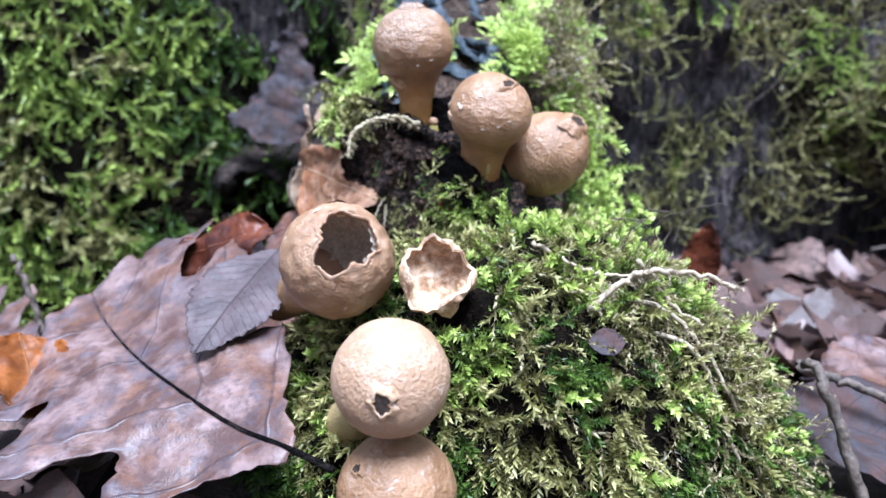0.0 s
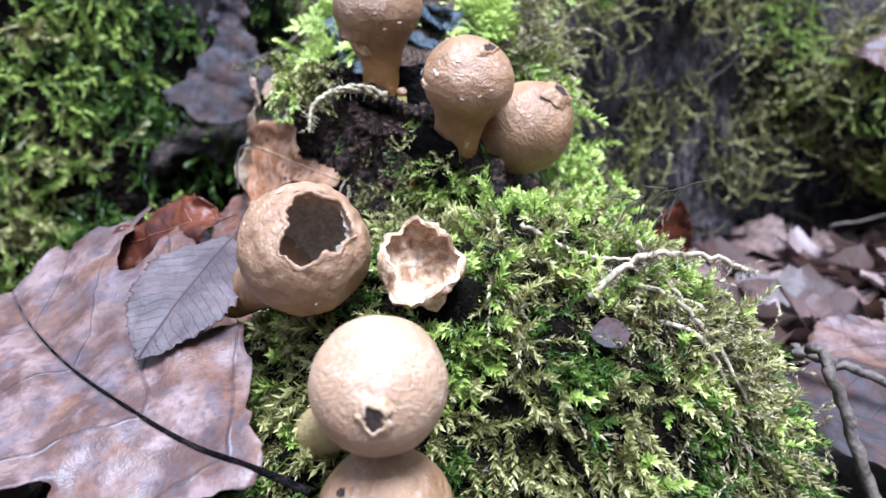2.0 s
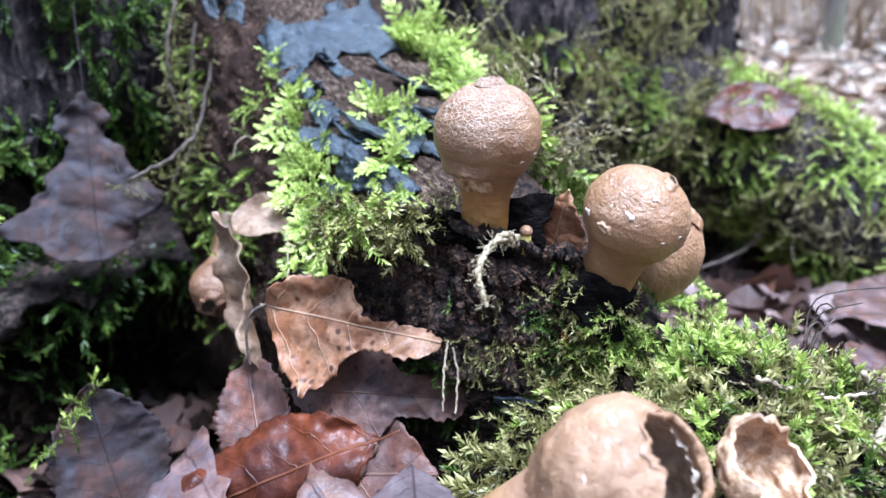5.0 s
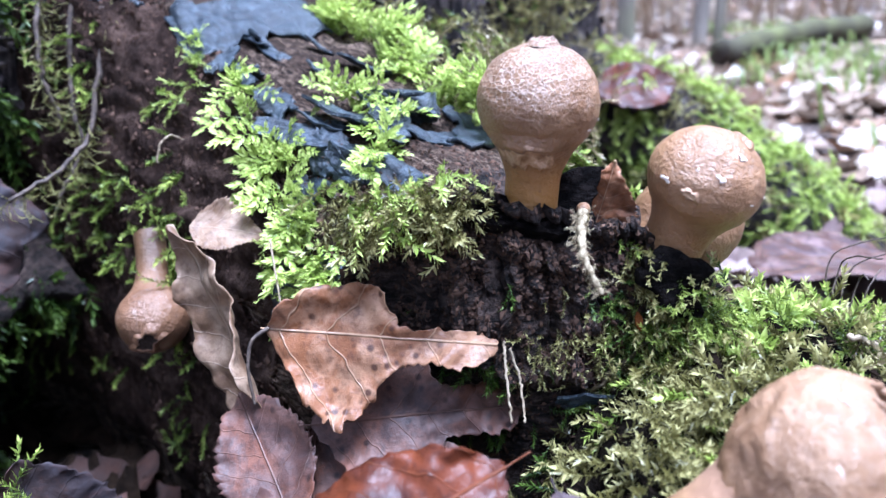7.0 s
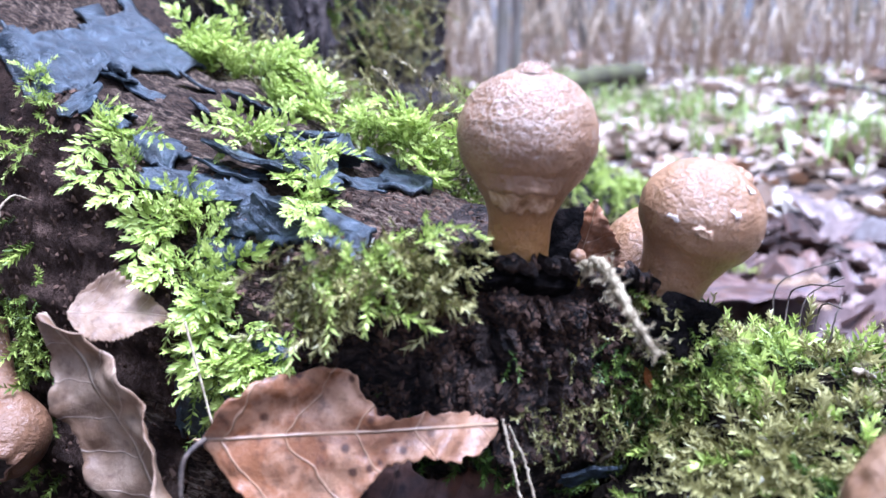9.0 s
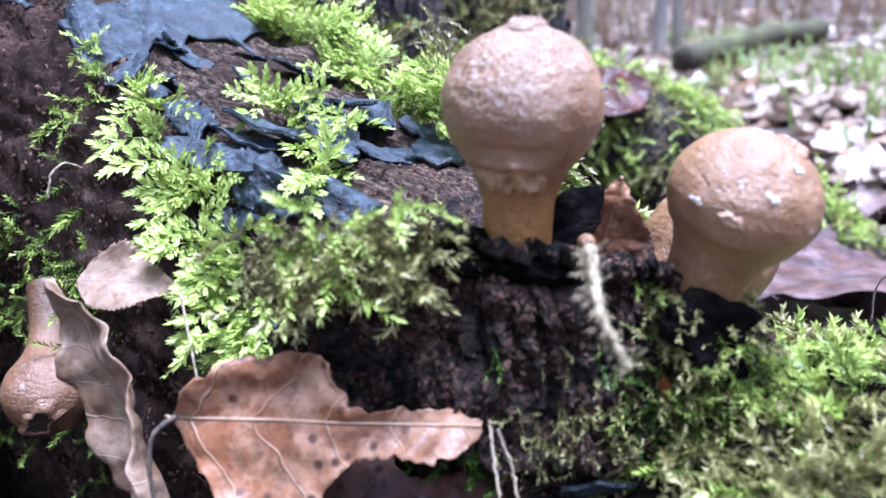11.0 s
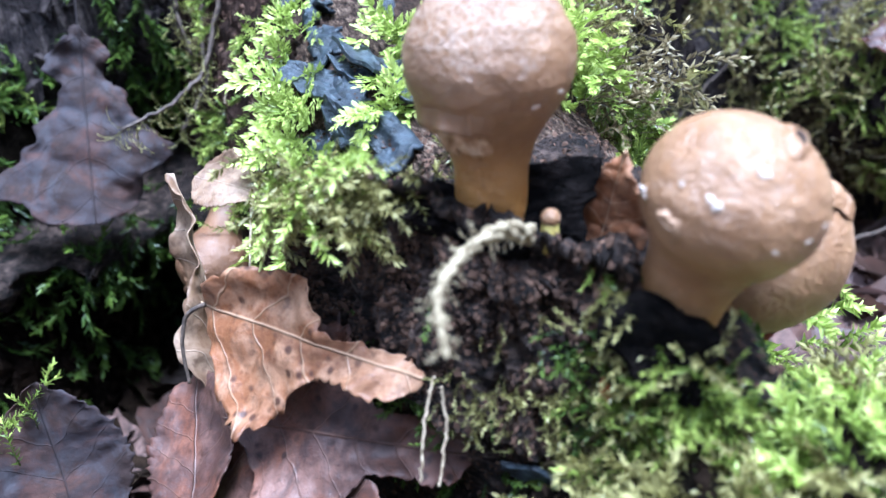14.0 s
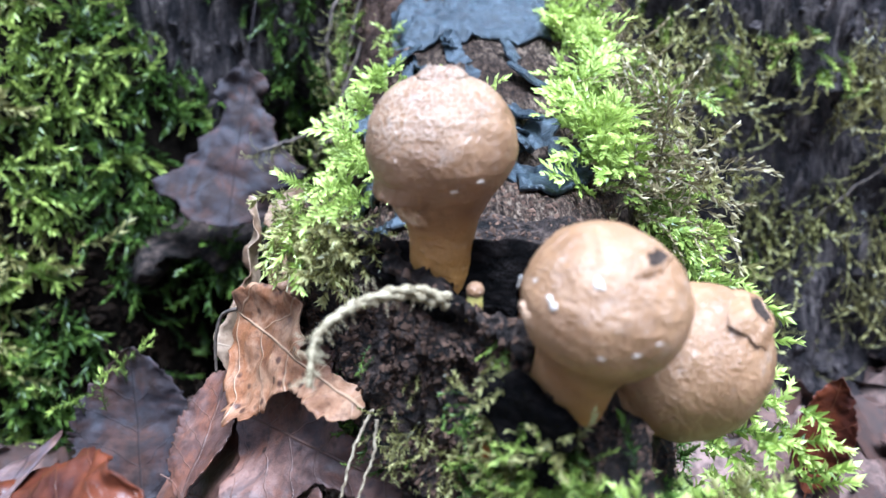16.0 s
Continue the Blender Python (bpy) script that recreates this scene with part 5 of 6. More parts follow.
# ---- bark flakes and the dark rim ----
def plate(w, h, thick, seed, curl=0.2, material=None):
    """A ragged flake of bark: bent sheet with an irregular outline and real thickness. Local x along, y across, z out."""
    th = np.linspace(0, 2 * np.pi, 28, endpoint=False)
    g = np.random.default_rng(seed)
    ph = g.uniform(0, 6, 4)
    rag = 1 + 0.16 * np.sin(th * 2 + ph[0]) + 0.13 * np.sin(th * 3 + ph[1]) + 0.09 * np.sin(th * 7 + ph[2]) + 0.06 * np.sin(th * 11 + ph[3])
    box = (np.abs(np.cos(th)) ** 4 + np.abs(np.sin(th)) ** 4) ** -0.25
    rings = []
    for k, side in ((0.0, 1), (0.5, 1), (0.85, 1), (1.0, 0.7), (1.0, -0.7), (0.85, -1), (0.4, -1), (0.0, -1)):
        x, y = w / 2 * k * rag * box * np.cos(th), h / 2 * k * rag * box * np.sin(th)
        z = side * thick / 2 + curl * (y**2) / h * 1.2 + curl * 0.5 * x * x / w + 0.03 * w * np.sin(x / w * 9 + ph[0]) * np.cos(y / h * 7)
        rings.append(np.stack([x, y, z], -1))
    return mesh_of("bark_flake", np.concatenate(rings), grid_faces(8, 28, True), material or M_FLAKE, smooth=False)


def bark_sheet(seed, level, y0, y1, lift, keep, material=M_FLAKE, label_of="blue-black peeling bark", name="bark_sheet"):
    """Peeling bark that still clings to the spur: torn sheets that follow its surface, ragged where they have broken away."""
    v, f, out = ridge_surface(150, 190, y0, y1)
    tear = rough_many(v * np.array([1.0, 0.45, 1.0]), 42.0, 4, seed) + 0.15 * rough_many(v, 240.0, 2, seed)
    curl = np.clip(0.45 - np.abs(tear - level), 0, 0.45) * 0.0022
    v = v + out * (lift + curl + 0.0005 * rough_many(v, 90.0, 2, seed + 2))[:, None]
    on = (tear > level) & keep(v)
    f = f[on[f].all(1)]
    label = np.arange(len(v))
    for _ in range(400):  # pieces that hang together share the lowest number
        low = label[f].min(1)
        before = label.copy()
        for k in range(4):
            np.minimum.at(label, f[:, k], low)
        if (before == label).all():
            break
    for piece in np.unique(label[f[:, 0]]):
        own = f[label[f[:, 0]] == piece]
        if len(own) < 60:
            continue
        used = np.unique(own)
        back = np.zeros(len(v), int)
        back[used] = np.arange(len(used))
        ob = part(name, mesh_of(name, v[used], back[own], material), stump, label_of)
        thick = ob.modifiers.new("thickness", "SOLIDIFY")
        thick.thickness, thick.offset = 0.0014, 0.0


bark_sheet(3.0, -0.05, 0.345, 0.445, 0.0012, lambda v: (np.abs(v[:, 0] - np.interp(v[:, 1], [0.36, 0.38, 0.43, 0.445], [-0.015, -0.014, -0.008, -0.002])) < 0.0085) & (v[:, 2] > 0.19))
bark_sheet(5.0, 0.05, 0.335, 0.40, 0.0014, lambda v: ((v[:, 0] - 0.021) ** 2 + (v[:, 1] - 0.366) ** 2 < 0.018**2) & (v[:, 2] > 0.19))
bark_sheet(12.0, -0.15, 0.345, 0.40, 0.0010, lambda v: (v[:, 0] < -0.018) & (v[:, 1] < 0.388) & (v[:, 2] > 0.165) & (v[:, 2] < 0.216))
bark_sheet(8.0, -0.16, 0.450, 0.60, 0.0016, lambda v: (v[:, 0] < 0.042) & (v[:, 0] > -0.020 - 0.3 * np.clip(v[:, 1] - 0.48, 0, 0.1)) & (v[:, 2] > 0.21))
# Rot sheet over the flank; its dark tone also carries shade there.
bark_sheet(31.0, -0.75, 0.385, 0.62, 0.0008, lambda v: (v[:, 0] < np.interp(v[:, 1], [0.385, 0.40, 0.43, 0.46], [-0.030, -0.024, -0.020, -0.014])) & (v[:, 2] > 0.06), M_CRUST, "red-brown crumbling rot, also darkened for the flank's shade", "rot_crust")
FLAKES = [plate(0.022, 0.011, 0.0014, k, 0.25) for k in range(6)]
q, m = spur(22, lambda p, n: (p[:, 1] > 0.345) & (p[:, 1] < 0.45) & (p[:, 0] > -0.022) & (p[:, 0] < 0.036) & (n[:, 2] ** 2 > 0.25), 21)
for k in range(len(q)):
    z = Vector(m[k])
    x = Vector((rng.normal(0, 0.3), 1.0, 0.3))
    mat4 = frame_of(q[k] + m[k] * rng.uniform(0.001, 0.003), x, z.cross(x)) @ pose(0, 0, 0, rng.normal(0, 12), rng.normal(0, 10), rng.normal(0, 25))
    part("bark_flake", FLAKES[k % 6], stump, "blue-black peeling bark flake" if k == 0 else "", mat4 @ Matrix.Diagonal((*(rng.uniform(0.5, 1.1) * np.array([1, rng.uniform(0.7, 1.2), 1])), 1)))

part("bark_flake", plate(0.020, 0.0085, 0.0022, 71, 0.2), stump, "upright blue-black slab of bark", frame_of((-0.0195, 0.3640, 0.2175), (0.20, -0.40, -0.85), (0.5, -0.8, 0.45)))
part("bark_flake", plate(0.013, 0.010, 0.0018, 72, 0.3), stump, "", frame_of((0.020, 0.376, 0.2295), (0.5, -0.7, -0.35), (-0.6, -0.2, 0.7)))

RIM = [(-0.040, 0.345, 0.217), (-0.026, 0.321, 0.2200), (-0.0156, 0.3045, 0.2180), (-0.006, 0.2955, 0.2145), (0.004, 0.2880, 0.2105), (0.009, 0.2810, 0.2080), (0.0146, 0.2735, 0.1995), (0.022, 0.266, 0.186)]


def rim_mesh():
    """The lip of black bark round the spur's nose: a ragged ledge that overhangs a crumbling face."""
    line = smooth_line(RIM, 130)
    t = unit(np.gradient(line, axis=0))
    out = unit(np.cross(t, [0, 0, 1]))
    k = np.arange(130)
    rag = 0.0016 * np.sin(k * 0.37) + 0.0012 * np.sin(k * 0.9 + 1) + 0.0008 * np.sin(k * 2.1)
    up = 0.0012 * np.sin(k * 0.23 + 2) + 0.0007 * np.sin(k * 0.71)
    prof = fine([(-0.014, -0.0130), (-0.008, -0.0080), (-0.003, -0.0012), (0.0004, 0.0012), (0.0014, 0.0002), (0.0010, -0.0016), (-0.0010, -0.0030), (-0.0014, -0.006), (0.0010, -0.010), (0.0002, -0.015), (0.0016, -0.021), (0.0026, -0.030), (0.0050, -0.044)])
    v = []
    for d, h in prof:
        p = line + out * (d + rag * (1.0 if d > 0 else 0.5))[:, None]
        p[:, 2] = line[:, 2] + h + up * (1 if h > -0.004 else 0.3)
        v.append(p)
    v = np.concatenate(v)
    low = np.clip((line[:, 2].repeat(1).max() - v[:, 2]) / 0.02, 0.35, 1)[:, None]
    for scale, much in ((70.0, 0.0030), (190.0, 0.0022), (460.0, 0.0010)):
        v = v + low * much * np.stack([rough_many(v, scale, 2, s) for s in (0.0, 5.0, 9.0)], -1)
    return mesh_of("bark_lip", v, grid_faces(len(prof), 130), M_ROT, smooth=False)


rim = thing("bark_rim", "black crumbling rim of rotten bark round puffball feet", "bark")
part("bark_lip", rim_mesh(), rim)
for k, (o, along, out, w, h) in enumerate((
        ((0.0075, 0.2735, 0.1985), (0.62, -0.50, -0.55), (-0.65, -0.70, 0.1), 0.021, 0.012),
        ((0.0030, 0.3035, 0.2150), (0.80, -0.35, -0.12), (-0.4, -0.85, 0.25), 0.019, 0.014),
        ((-0.012, 0.3060, 0.2130), (0.60, -0.66, -0.20), (-0.35, -0.35, 0.85), 0.026, 0.009))):
    z = Vector(out)
    part("bark_piece", plate(w, h, 0.0045, 40 + k, 0.15, M_NEAR_BLACK), rim, place=frame_of(o, along, z.cross(Vector(along))))

def crumbs(name, label, material, places, normals, size, seed):
    """Many small broken bits, each a dented block, lying on a surface."""
    g = np.random.default_rng(seed)
    n = len(places)
    base = np.array([(1, 0, 0), (0, 1, 0), (-1, 0, 0), (0, -1, 0), (0.2, 0.1, 0.8), (0, 0, -0.8)], float)
    f = np.array([(0, 1, 4), (1, 2, 4), (2, 3, 4), (3, 0, 4), (1, 0, 5), (2, 1, 5), (3, 2, 5), (0, 3, 5)])
    v = base[None] * g.uniform(0.5, 1.6, (n, 1, 3)) + g.normal(0, 0.22, (n, 6, 3))
    x = unit(np.cross(normals, g.normal(0, 1, (n, 3))))
    y = np.cross(normals, x)
    s = size * np.exp(g.normal(0, 0.35, n))
    w = (v[:, :, 0:1] * x[:, None] + v[:, :, 1:2] * y[:, None] + 0.7 * v[:, :, 2:3] * np.asarray(normals)[:, None]) * s[:, None, None] + np.asarray(places)[:, None]
    ff = (f[None] + (np.arange(n) * 6)[:, None, None]).reshape(-1, 3)
    return tagged(part(name, mesh_of(name, w.reshape(-1, 3), ff, material, smooth=False)), label, "debris", kind="stuff")


lip_v = np.array([tuple(v.co) for v in rim.children[0].data.vertices])
lip_f = grid_faces(len(lip_v) // 130, 130)
q, m = scatter(lip_v, lip_f, 1500, None, 90)
m = np.where((m * np.array([-0.7, -0.6, 0.4])).sum(1, keepdims=True) < 0, -m, m)
crumbs("wood_crumbs", "dark crumbs of rotten wood on the rim", M_CRUMB, q, m, 0.0006, 91)
q, m = scatter(lip_v, lip_f, 9000, lambda p, n: p[:, 2] < 0.212, 96)
m = np.where((m * np.array([-0.7, -0.6, 0.4])).sum(1, keepdims=True) < 0, -m, m)
keep = patchy(q, 90.0, 2.0) > -0.12
crumbs("wood_crumbs", "dark brown crumbling rot under the rim", M_CRUMB, q[keep], m[keep], 0.00045, 98)
q, m = spur(8000, lambda p, n: (p[:, 1] < 0.36) & (p[:, 2] > 0.13), 92)
crumbs("wood_crumbs", "dark crumbs of rotten wood on the spur's nose", M_CRUMB, q, m, 0.0005, 93)
q, m = spur(6500, lambda p, n: (p[:, 1] > 0.35) & (p[:, 1] < 0.56) & (p[:, 0] < -0.01) & (p[:, 2] > 0.08), 94)
crumbs("wood_crumbs", "reddish-brown crumbs of rotten wood on the spur's flank", M_CRUMB, q + 0.0014 * m, m, 0.0006, 95)

crumbs("soil_crumbs", "black crumbs of humus between the moss", M_HUMUS, bed_bits[0], up_facing(bed_bits[1]), 0.0008, 89)
crumbs("soil_crumbs", "black crumbs of humus in the hollow", M_HUMUS, crumbs_at[0], up_facing(crumbs_at[1]), 0.0022, 99)
crumbs("bark_bits", "flaking bits of dark bark on the stump", M_BARK_WALL, wall_bits[0], unit(wall_bits[1]), 0.0028, 97)

# fringe of moss hanging from the lip, and specks of it on the black face
lip = smooth_line(RIM, 240)[:78]
g = np.random.default_rng(77)
at = lip[g.integers(2, 44, 190)] + g.normal(0, 1, (190, 3)) * np.array([0.003, 0.003, 0.003]) + np.array([-0.0015, -0.001, 0.0])
plant("moss", "olive-brown moss fringe hanging from the bark lip", M_MOSS_OLIVE, "feather", at, np.tile([-0.7, -0.55, 0.15], (190, 1)), 0.48, 0.3, 0.95, 50, 0.3)
at = lip[g.integers(8, 40, 46)] + g.normal(0, 1, (46, 3)) * np.array([0.003, 0.003, 0.003])
plant("moss", "bright moss sprigs along the bark lip", M_MOSS_BRIGHT, "feather", at, np.tile([-0.6, -0.6, 0.3], (46, 1)), 0.2, 0.4, 1.0, 51)
face = smooth_line(RIM, 240)[60:225]
at = face[g.integers(0, 165, 800)] + np.c_[g.normal(-0.0035, 0.0014, (800, 2)), -0.010 - 0.036 * g.random(800) ** 0.7]
at = at[g.random(800) < 0.6 * np.clip((0.205 - at[:, 2]) / 0.03, 0.1, 1)]
tone = patchy(at, 75.0, 5.0)
for k, (low, high, mat, look_of, size) in enumerate(((0.06, 0.40, M_MOSS_DARK, "small dark", 0.6), (0.40, 1.0, M_MOSS, "fresh green", 0.65), (-0.24, -0.04, M_MOSS_OLIVE, "olive-brown", 0.6), (-1.0, -0.34, M_MOSS_OLIVE, "brown-green", 0.6))):
    keep = (tone > low) & (tone <= high)
    plant("moss", look_of + " moss on the black wood face", mat, "specks", at[keep], np.tile([-0.7, -0.65, 0.25], (keep.sum(), 1)), 0.3, 0.5, size, 52 + k)

# dry clumps that hang on the stump's bark, and a sprig by the hollow
for k, c in enumerate(((0.183, 0.522, 0.165), (0.25, 0.528, 0.13), (0.30, 0.51, 0.19), (0.12, 0.505, 0.245), (0.22, 0.528, 0.235), (0.27, 0.525, 0.27), (0.15, 0.515, 0.12))):
    at = np.array(c) + g.normal(0, 1, (70, 3)) * np.array([0.016, 0.004, 0.016])
    plant("moss", "dry brown moss clump hanging on dark bark", M_MOSS_WALL if k % 3 else M_MOSS_OLIVE, "thread", at, np.tile([0.0, -0.8, -0.1], (70, 1)), 0.45, 0.6, 1.7, 70 + k)
at = np.array([-0.127, 0.403, 0.136]) + g.normal(0, 1, (10, 3)) * np.array([0.008, 0.006, 0.006])
plant("moss", "single green moss sprig beside the hollow", M_MOSS, "feather", at, np.tile([0.1, -0.3, 1.0], (10, 1)), 0.0, 0.35, 1.2, 80)

# moss on the nose's front, facing out over the hump
at = face[g.integers(75, 165, 800)] + np.c_[g.normal(0.0, 0.0025, (800, 1)), g.normal(-0.002, 0.002, (800, 1)), -0.003 - 0.036 * g.random(800)]
at = at[:420]
keep = patchy(at, 95.0, 21.0) > 0.05
plant("moss", "green moss sprigs on the crumbling nose of the spur", M_MOSS, "feather", at[keep], np.tile([-0.25, -0.85, 0.35], (keep.sum(), 1)), 0.15, 0.5, 0.8, 58)
plant("moss", "olive moss sprigs on the crumbling nose of the spur", M_MOSS_OLIVE, "feather", at[~keep][:130], np.tile([-0.25, -0.85, 0.35], (len(at[~keep][:130]), 1)), 0.2, 0.5, 0.8, 59)

at = np.c_[g.uniform(-0.045, 0.004, 300), g.uniform(0.225, 0.282, 300)]
at = np.c_[at, mound_height(at[:, 0], at[:, 1])]
at = at[clear_of(at) & (patchy(at, 60.0, 31.0) > -0.1)]
plant("moss", "olive moss where the hump meets the spur", M_MOSS_OLIVE, "feather", at, np.tile([-0.2, -0.4, 0.9], (len(at), 1)), 0.15, 0.5, 1.0, 82)

# ---- twigs and rootlets ----
def twig(label, points, r0, r1, material=M_TWIG, name="twig", knots=0.12, count=30, category="twig"):
    line = smooth_line(points, count)
    line = line + (0.35 if knots else 0.05) * r0 * np.random.default_rng(int(abs(line.sum()) * 1e4)).normal(0, 1, line.shape)
    ob = thing(name, label, category)
    part("stem", mesh_of("stem", *tube(line, np.linspace(r0, r1, count) * (1 + knots * np.sin(np.arange(count) * 2.3)), 9), material), ob)
    return ob


twig("thin black twig standing in the leaf litter", [(-0.170, 0.300, 0.100), (-0.178, 0.315, 0.135), (-0.186, 0.322, 0.160)], 0.0016, 0.0013)
twig("dark broken twig on the litter", [(0.140, 0.190, 0.075), (0.128, 0.208, 0.110), (0.118, 0.226, 0.146)], 0.0022, 0.0018)
twig("grey stick lying on the litter", [(0.125, 0.250, 0.130), (0.150, 0.240, 0.122), (0.20, 0.22, 0.100)], 0.0018, 0.0013)
twig("short dark twig under the oak leaf", [(-0.075, 0.135, 0.112), (-0.055, 0.150, 0.122), (-0.036, 0.165, 0.128)], 0.0020, 0.0014)
twig("thin straw leaning on the leaf", [(-0.046, 0.372, 0.203), (-0.049, 0.366, 0.192), (-0.052, 0.360, 0.180)], 0.00034, 0.00028, M_ROOTLET, "straw", knots=0.0, category="straw")
twig("brown curved leaf stalk hanging beside a papery leaf", [(-0.0618, 0.3512, 0.1874), (-0.0665, 0.3525, 0.1850), (-0.0690, 0.3520, 0.1780), (-0.0695, 0.3505, 0.1680)], 0.0006, 0.0004, M_TWIG, "leaf_stalk", knots=0.0, category="stalk")
strand = thing("moss_strand", "pale dead moss strand hanging over dark wood", "moss")
line = smooth_line([(-0.006, 0.292, 0.214), (-0.014, 0.286, 0.2185), (-0.023, 0.280, 0.2185), (-0.029, 0.275, 0.2150), (-0.030, 0.270, 0.2085)], 60)
for k in range(3):
    a = np.linspace(0, 15, 60) + k * 2.09
    off = np.linspace(0.0009, 0.0002, 60)[:, None] * np.stack([np.cos(a) * 0.6, np.sin(a) * 0.5, np.sin(a + 1)], -1)
    part("thread", mesh_of("thread", *tube(line + off, np.linspace(0.0009, 0.0004, 60) * (1 + 0.35 * np.sin(np.arange(60) * 1.3 + k)), 7), M_BLEACHED), strand)
twig("white rootlet on black wood", [(-0.022, 0.304, 0.183), (-0.026, 0.300, 0.176), (-0.029, 0.296, 0.166)], 0.0004, 0.0003, M_ROOTLET, "rootlet", category="root")
twig("white rootlet on black wood", [(-0.021, 0.303, 0.181), (-0.022, 0.299, 0.174), (-0.026, 0.294, 0.165)], 0.0004, 0.0003, M_ROOTLET, "rootlet", category="root")
twig("thin pale rootlet hooked over the wood", [(-0.044, 0.445, 0.216), (-0.042, 0.445, 0.222), (-0.037, 0.446, 0.2245), (-0.031, 0.447, 0.221)], 0.0004, 0.00025, M_ROOTLET, "rootlet", category="root")
twig("pale dry moss stem lying over the hump", [(0.0426, 0.2150, 0.1720), (0.052, 0.2165, 0.1790), (0.061, 0.2165, 0.1830), (0.072, 0.213, 0.1830), (0.083, 0.209, 0.1800)], 0.0011, 0.0006, M_ROOTLET, "moss_strand", category="moss")

for k, pts in enumerate(([(-0.030, 0.525, 0.285), (-0.044, 0.518, 0.236), (-0.046, 0.512, 0.215), (-0.060, 0.510, 0.196)], [(-0.016, 0.500, 0.280), (-0.031, 0.494, 0.232), (-0.036, 0.490, 0.200)],
                         [(-0.028, 0.508, 0.268), (-0.043, 0.500, 0.228), (-0.058, 0.496, 0.212), (-0.082, 0.492, 0.203)], [(-0.042, 0.530, 0.280), (-0.052, 0.522, 0.250), (-0.050, 0.518, 0.225)])):
    twig("old rootlet hung with moss on the spur's flank", pts, 0.0012, 0.0007, M_TWIG, "root_strand", category="root")
    line = smooth_line(pts, 100)
    plant("moss", "thin olive moss on a hanging rootlet", M_MOSS_OLIVE, "thread", line, unit(np.gradient(line, axis=0)), 0.3, 0.6, 0.5, 120 + k)
twig("thin grey twig leaning on the bark", [(0.198, 0.522, 0.158), (0.222, 0.520, 0.180), (0.248, 0.520, 0.204)], 0.0010, 0.0006)
twig("thin brown twig across the bark", [(0.290, 0.480, 0.080), (0.330, 0.470, 0.092), (0.360, 0.470, 0.120), (0.372, 0.475, 0.150)], 0.0012, 0.0008)
leaf("small slate scrap of leaf on the moss", "simple", facing((0.041, 0.2065, 0.166), (0.012, 0.001, -0.001), (0, -0.6, 0.8)), 0.011, 0.009, M_SLATE, bend=0.2, cup=0.2, ripple=0.05, seed=30.0, petiole=0)
part("bark_flake", plate(0.013, 0.0055, 0.0012, 75, 0.3), stump, "", frame_of((-0.0077, 0.2890, 0.1655), (0.55, -0.80, 0.10), (-0.4, -0.2, 0.8)))
leaf("tiny yellow scrap of leaf on black wood", "simple", facing((0.0010, 0.2795, 0.1905), (0.001, -0.001, -0.008), (-0.7, -0.7, 0.2)), 0.0055, 0.0022, M_ORANGE, bend=0.3, cup=0.5, ripple=0.05, seed=41.0, petiole=0)
for k, pts in enumerate(([(-0.007, 0.2870, 0.168), (-0.002, 0.2820, 0.175), (0.003, 0.2770, 0.182), (0.009, 0.2730, 0.184)], [(-0.004, 0.2860, 0.172), (0.001, 0.2800, 0.174), (0.004, 0.2780, 0.170)])):
    twig("grey-green dead moss stem at the foot of black wood", pts, 0.0006, 0.0003, M_MOSS_DRY, "moss_strand", category="moss", count=24)
    line = smooth_line(pts, 50)
    plant("moss", "withered leaves along a dead moss stem", M_MOSS_WALL, "specks", line, unit(np.gradient(line, axis=0)), 0.1, 0.7, 0.28, 150 + k)
for k in range(5):
    x0 = 0.058 + 0.006 * k
    twig("dark wiry moss stalk on the hump", [(x0, 0.245 + 0.004 * k, 0.174), (x0 + 0.004, 0.244 + 0.004 * k, 0.186), (x0 + 0.009 * (-1) ** k, 0.243, 0.190 + 0.001 * k)], 0.0003, 0.0002, count=14)

twig("pale dry stalk standing in the grass", [(1.287, 0.272, 0.05), (1.292, 0.270, 0.15), (1.300, 0.266, 0.262)], 0.0045, 0.0030, M_STRAW, "dry_stalk", category="stalk")
twig("thin black branch over the leaves", [(1.045, 0.304, 0.171), (1.02, 0.245, 0.160), (0.99, 0.16, 0.135), (0.97, 0.08, 0.06)], 0.0026, 0.0036)

# ---- leaf litter ----
n = Nodes("litter_dark")
lit = n.noise(n.pos(), 160.0, 7, 0.72)
M_DARKLEAF_STUFF = n.finish(n.mix(n.ramp(lit, (0.42, 0.0), (0.6, 0.85)), n.ramp(n.island(), (0.05, (0.045, 0.020, 0.013)), (0.5, (0.11, 0.056, 0.040)), (0.95, (0.20, 0.125, 0.10))), (0.028, 0.017, 0.014)), 0.55, lit, 0.8, 0.002, 0.25)


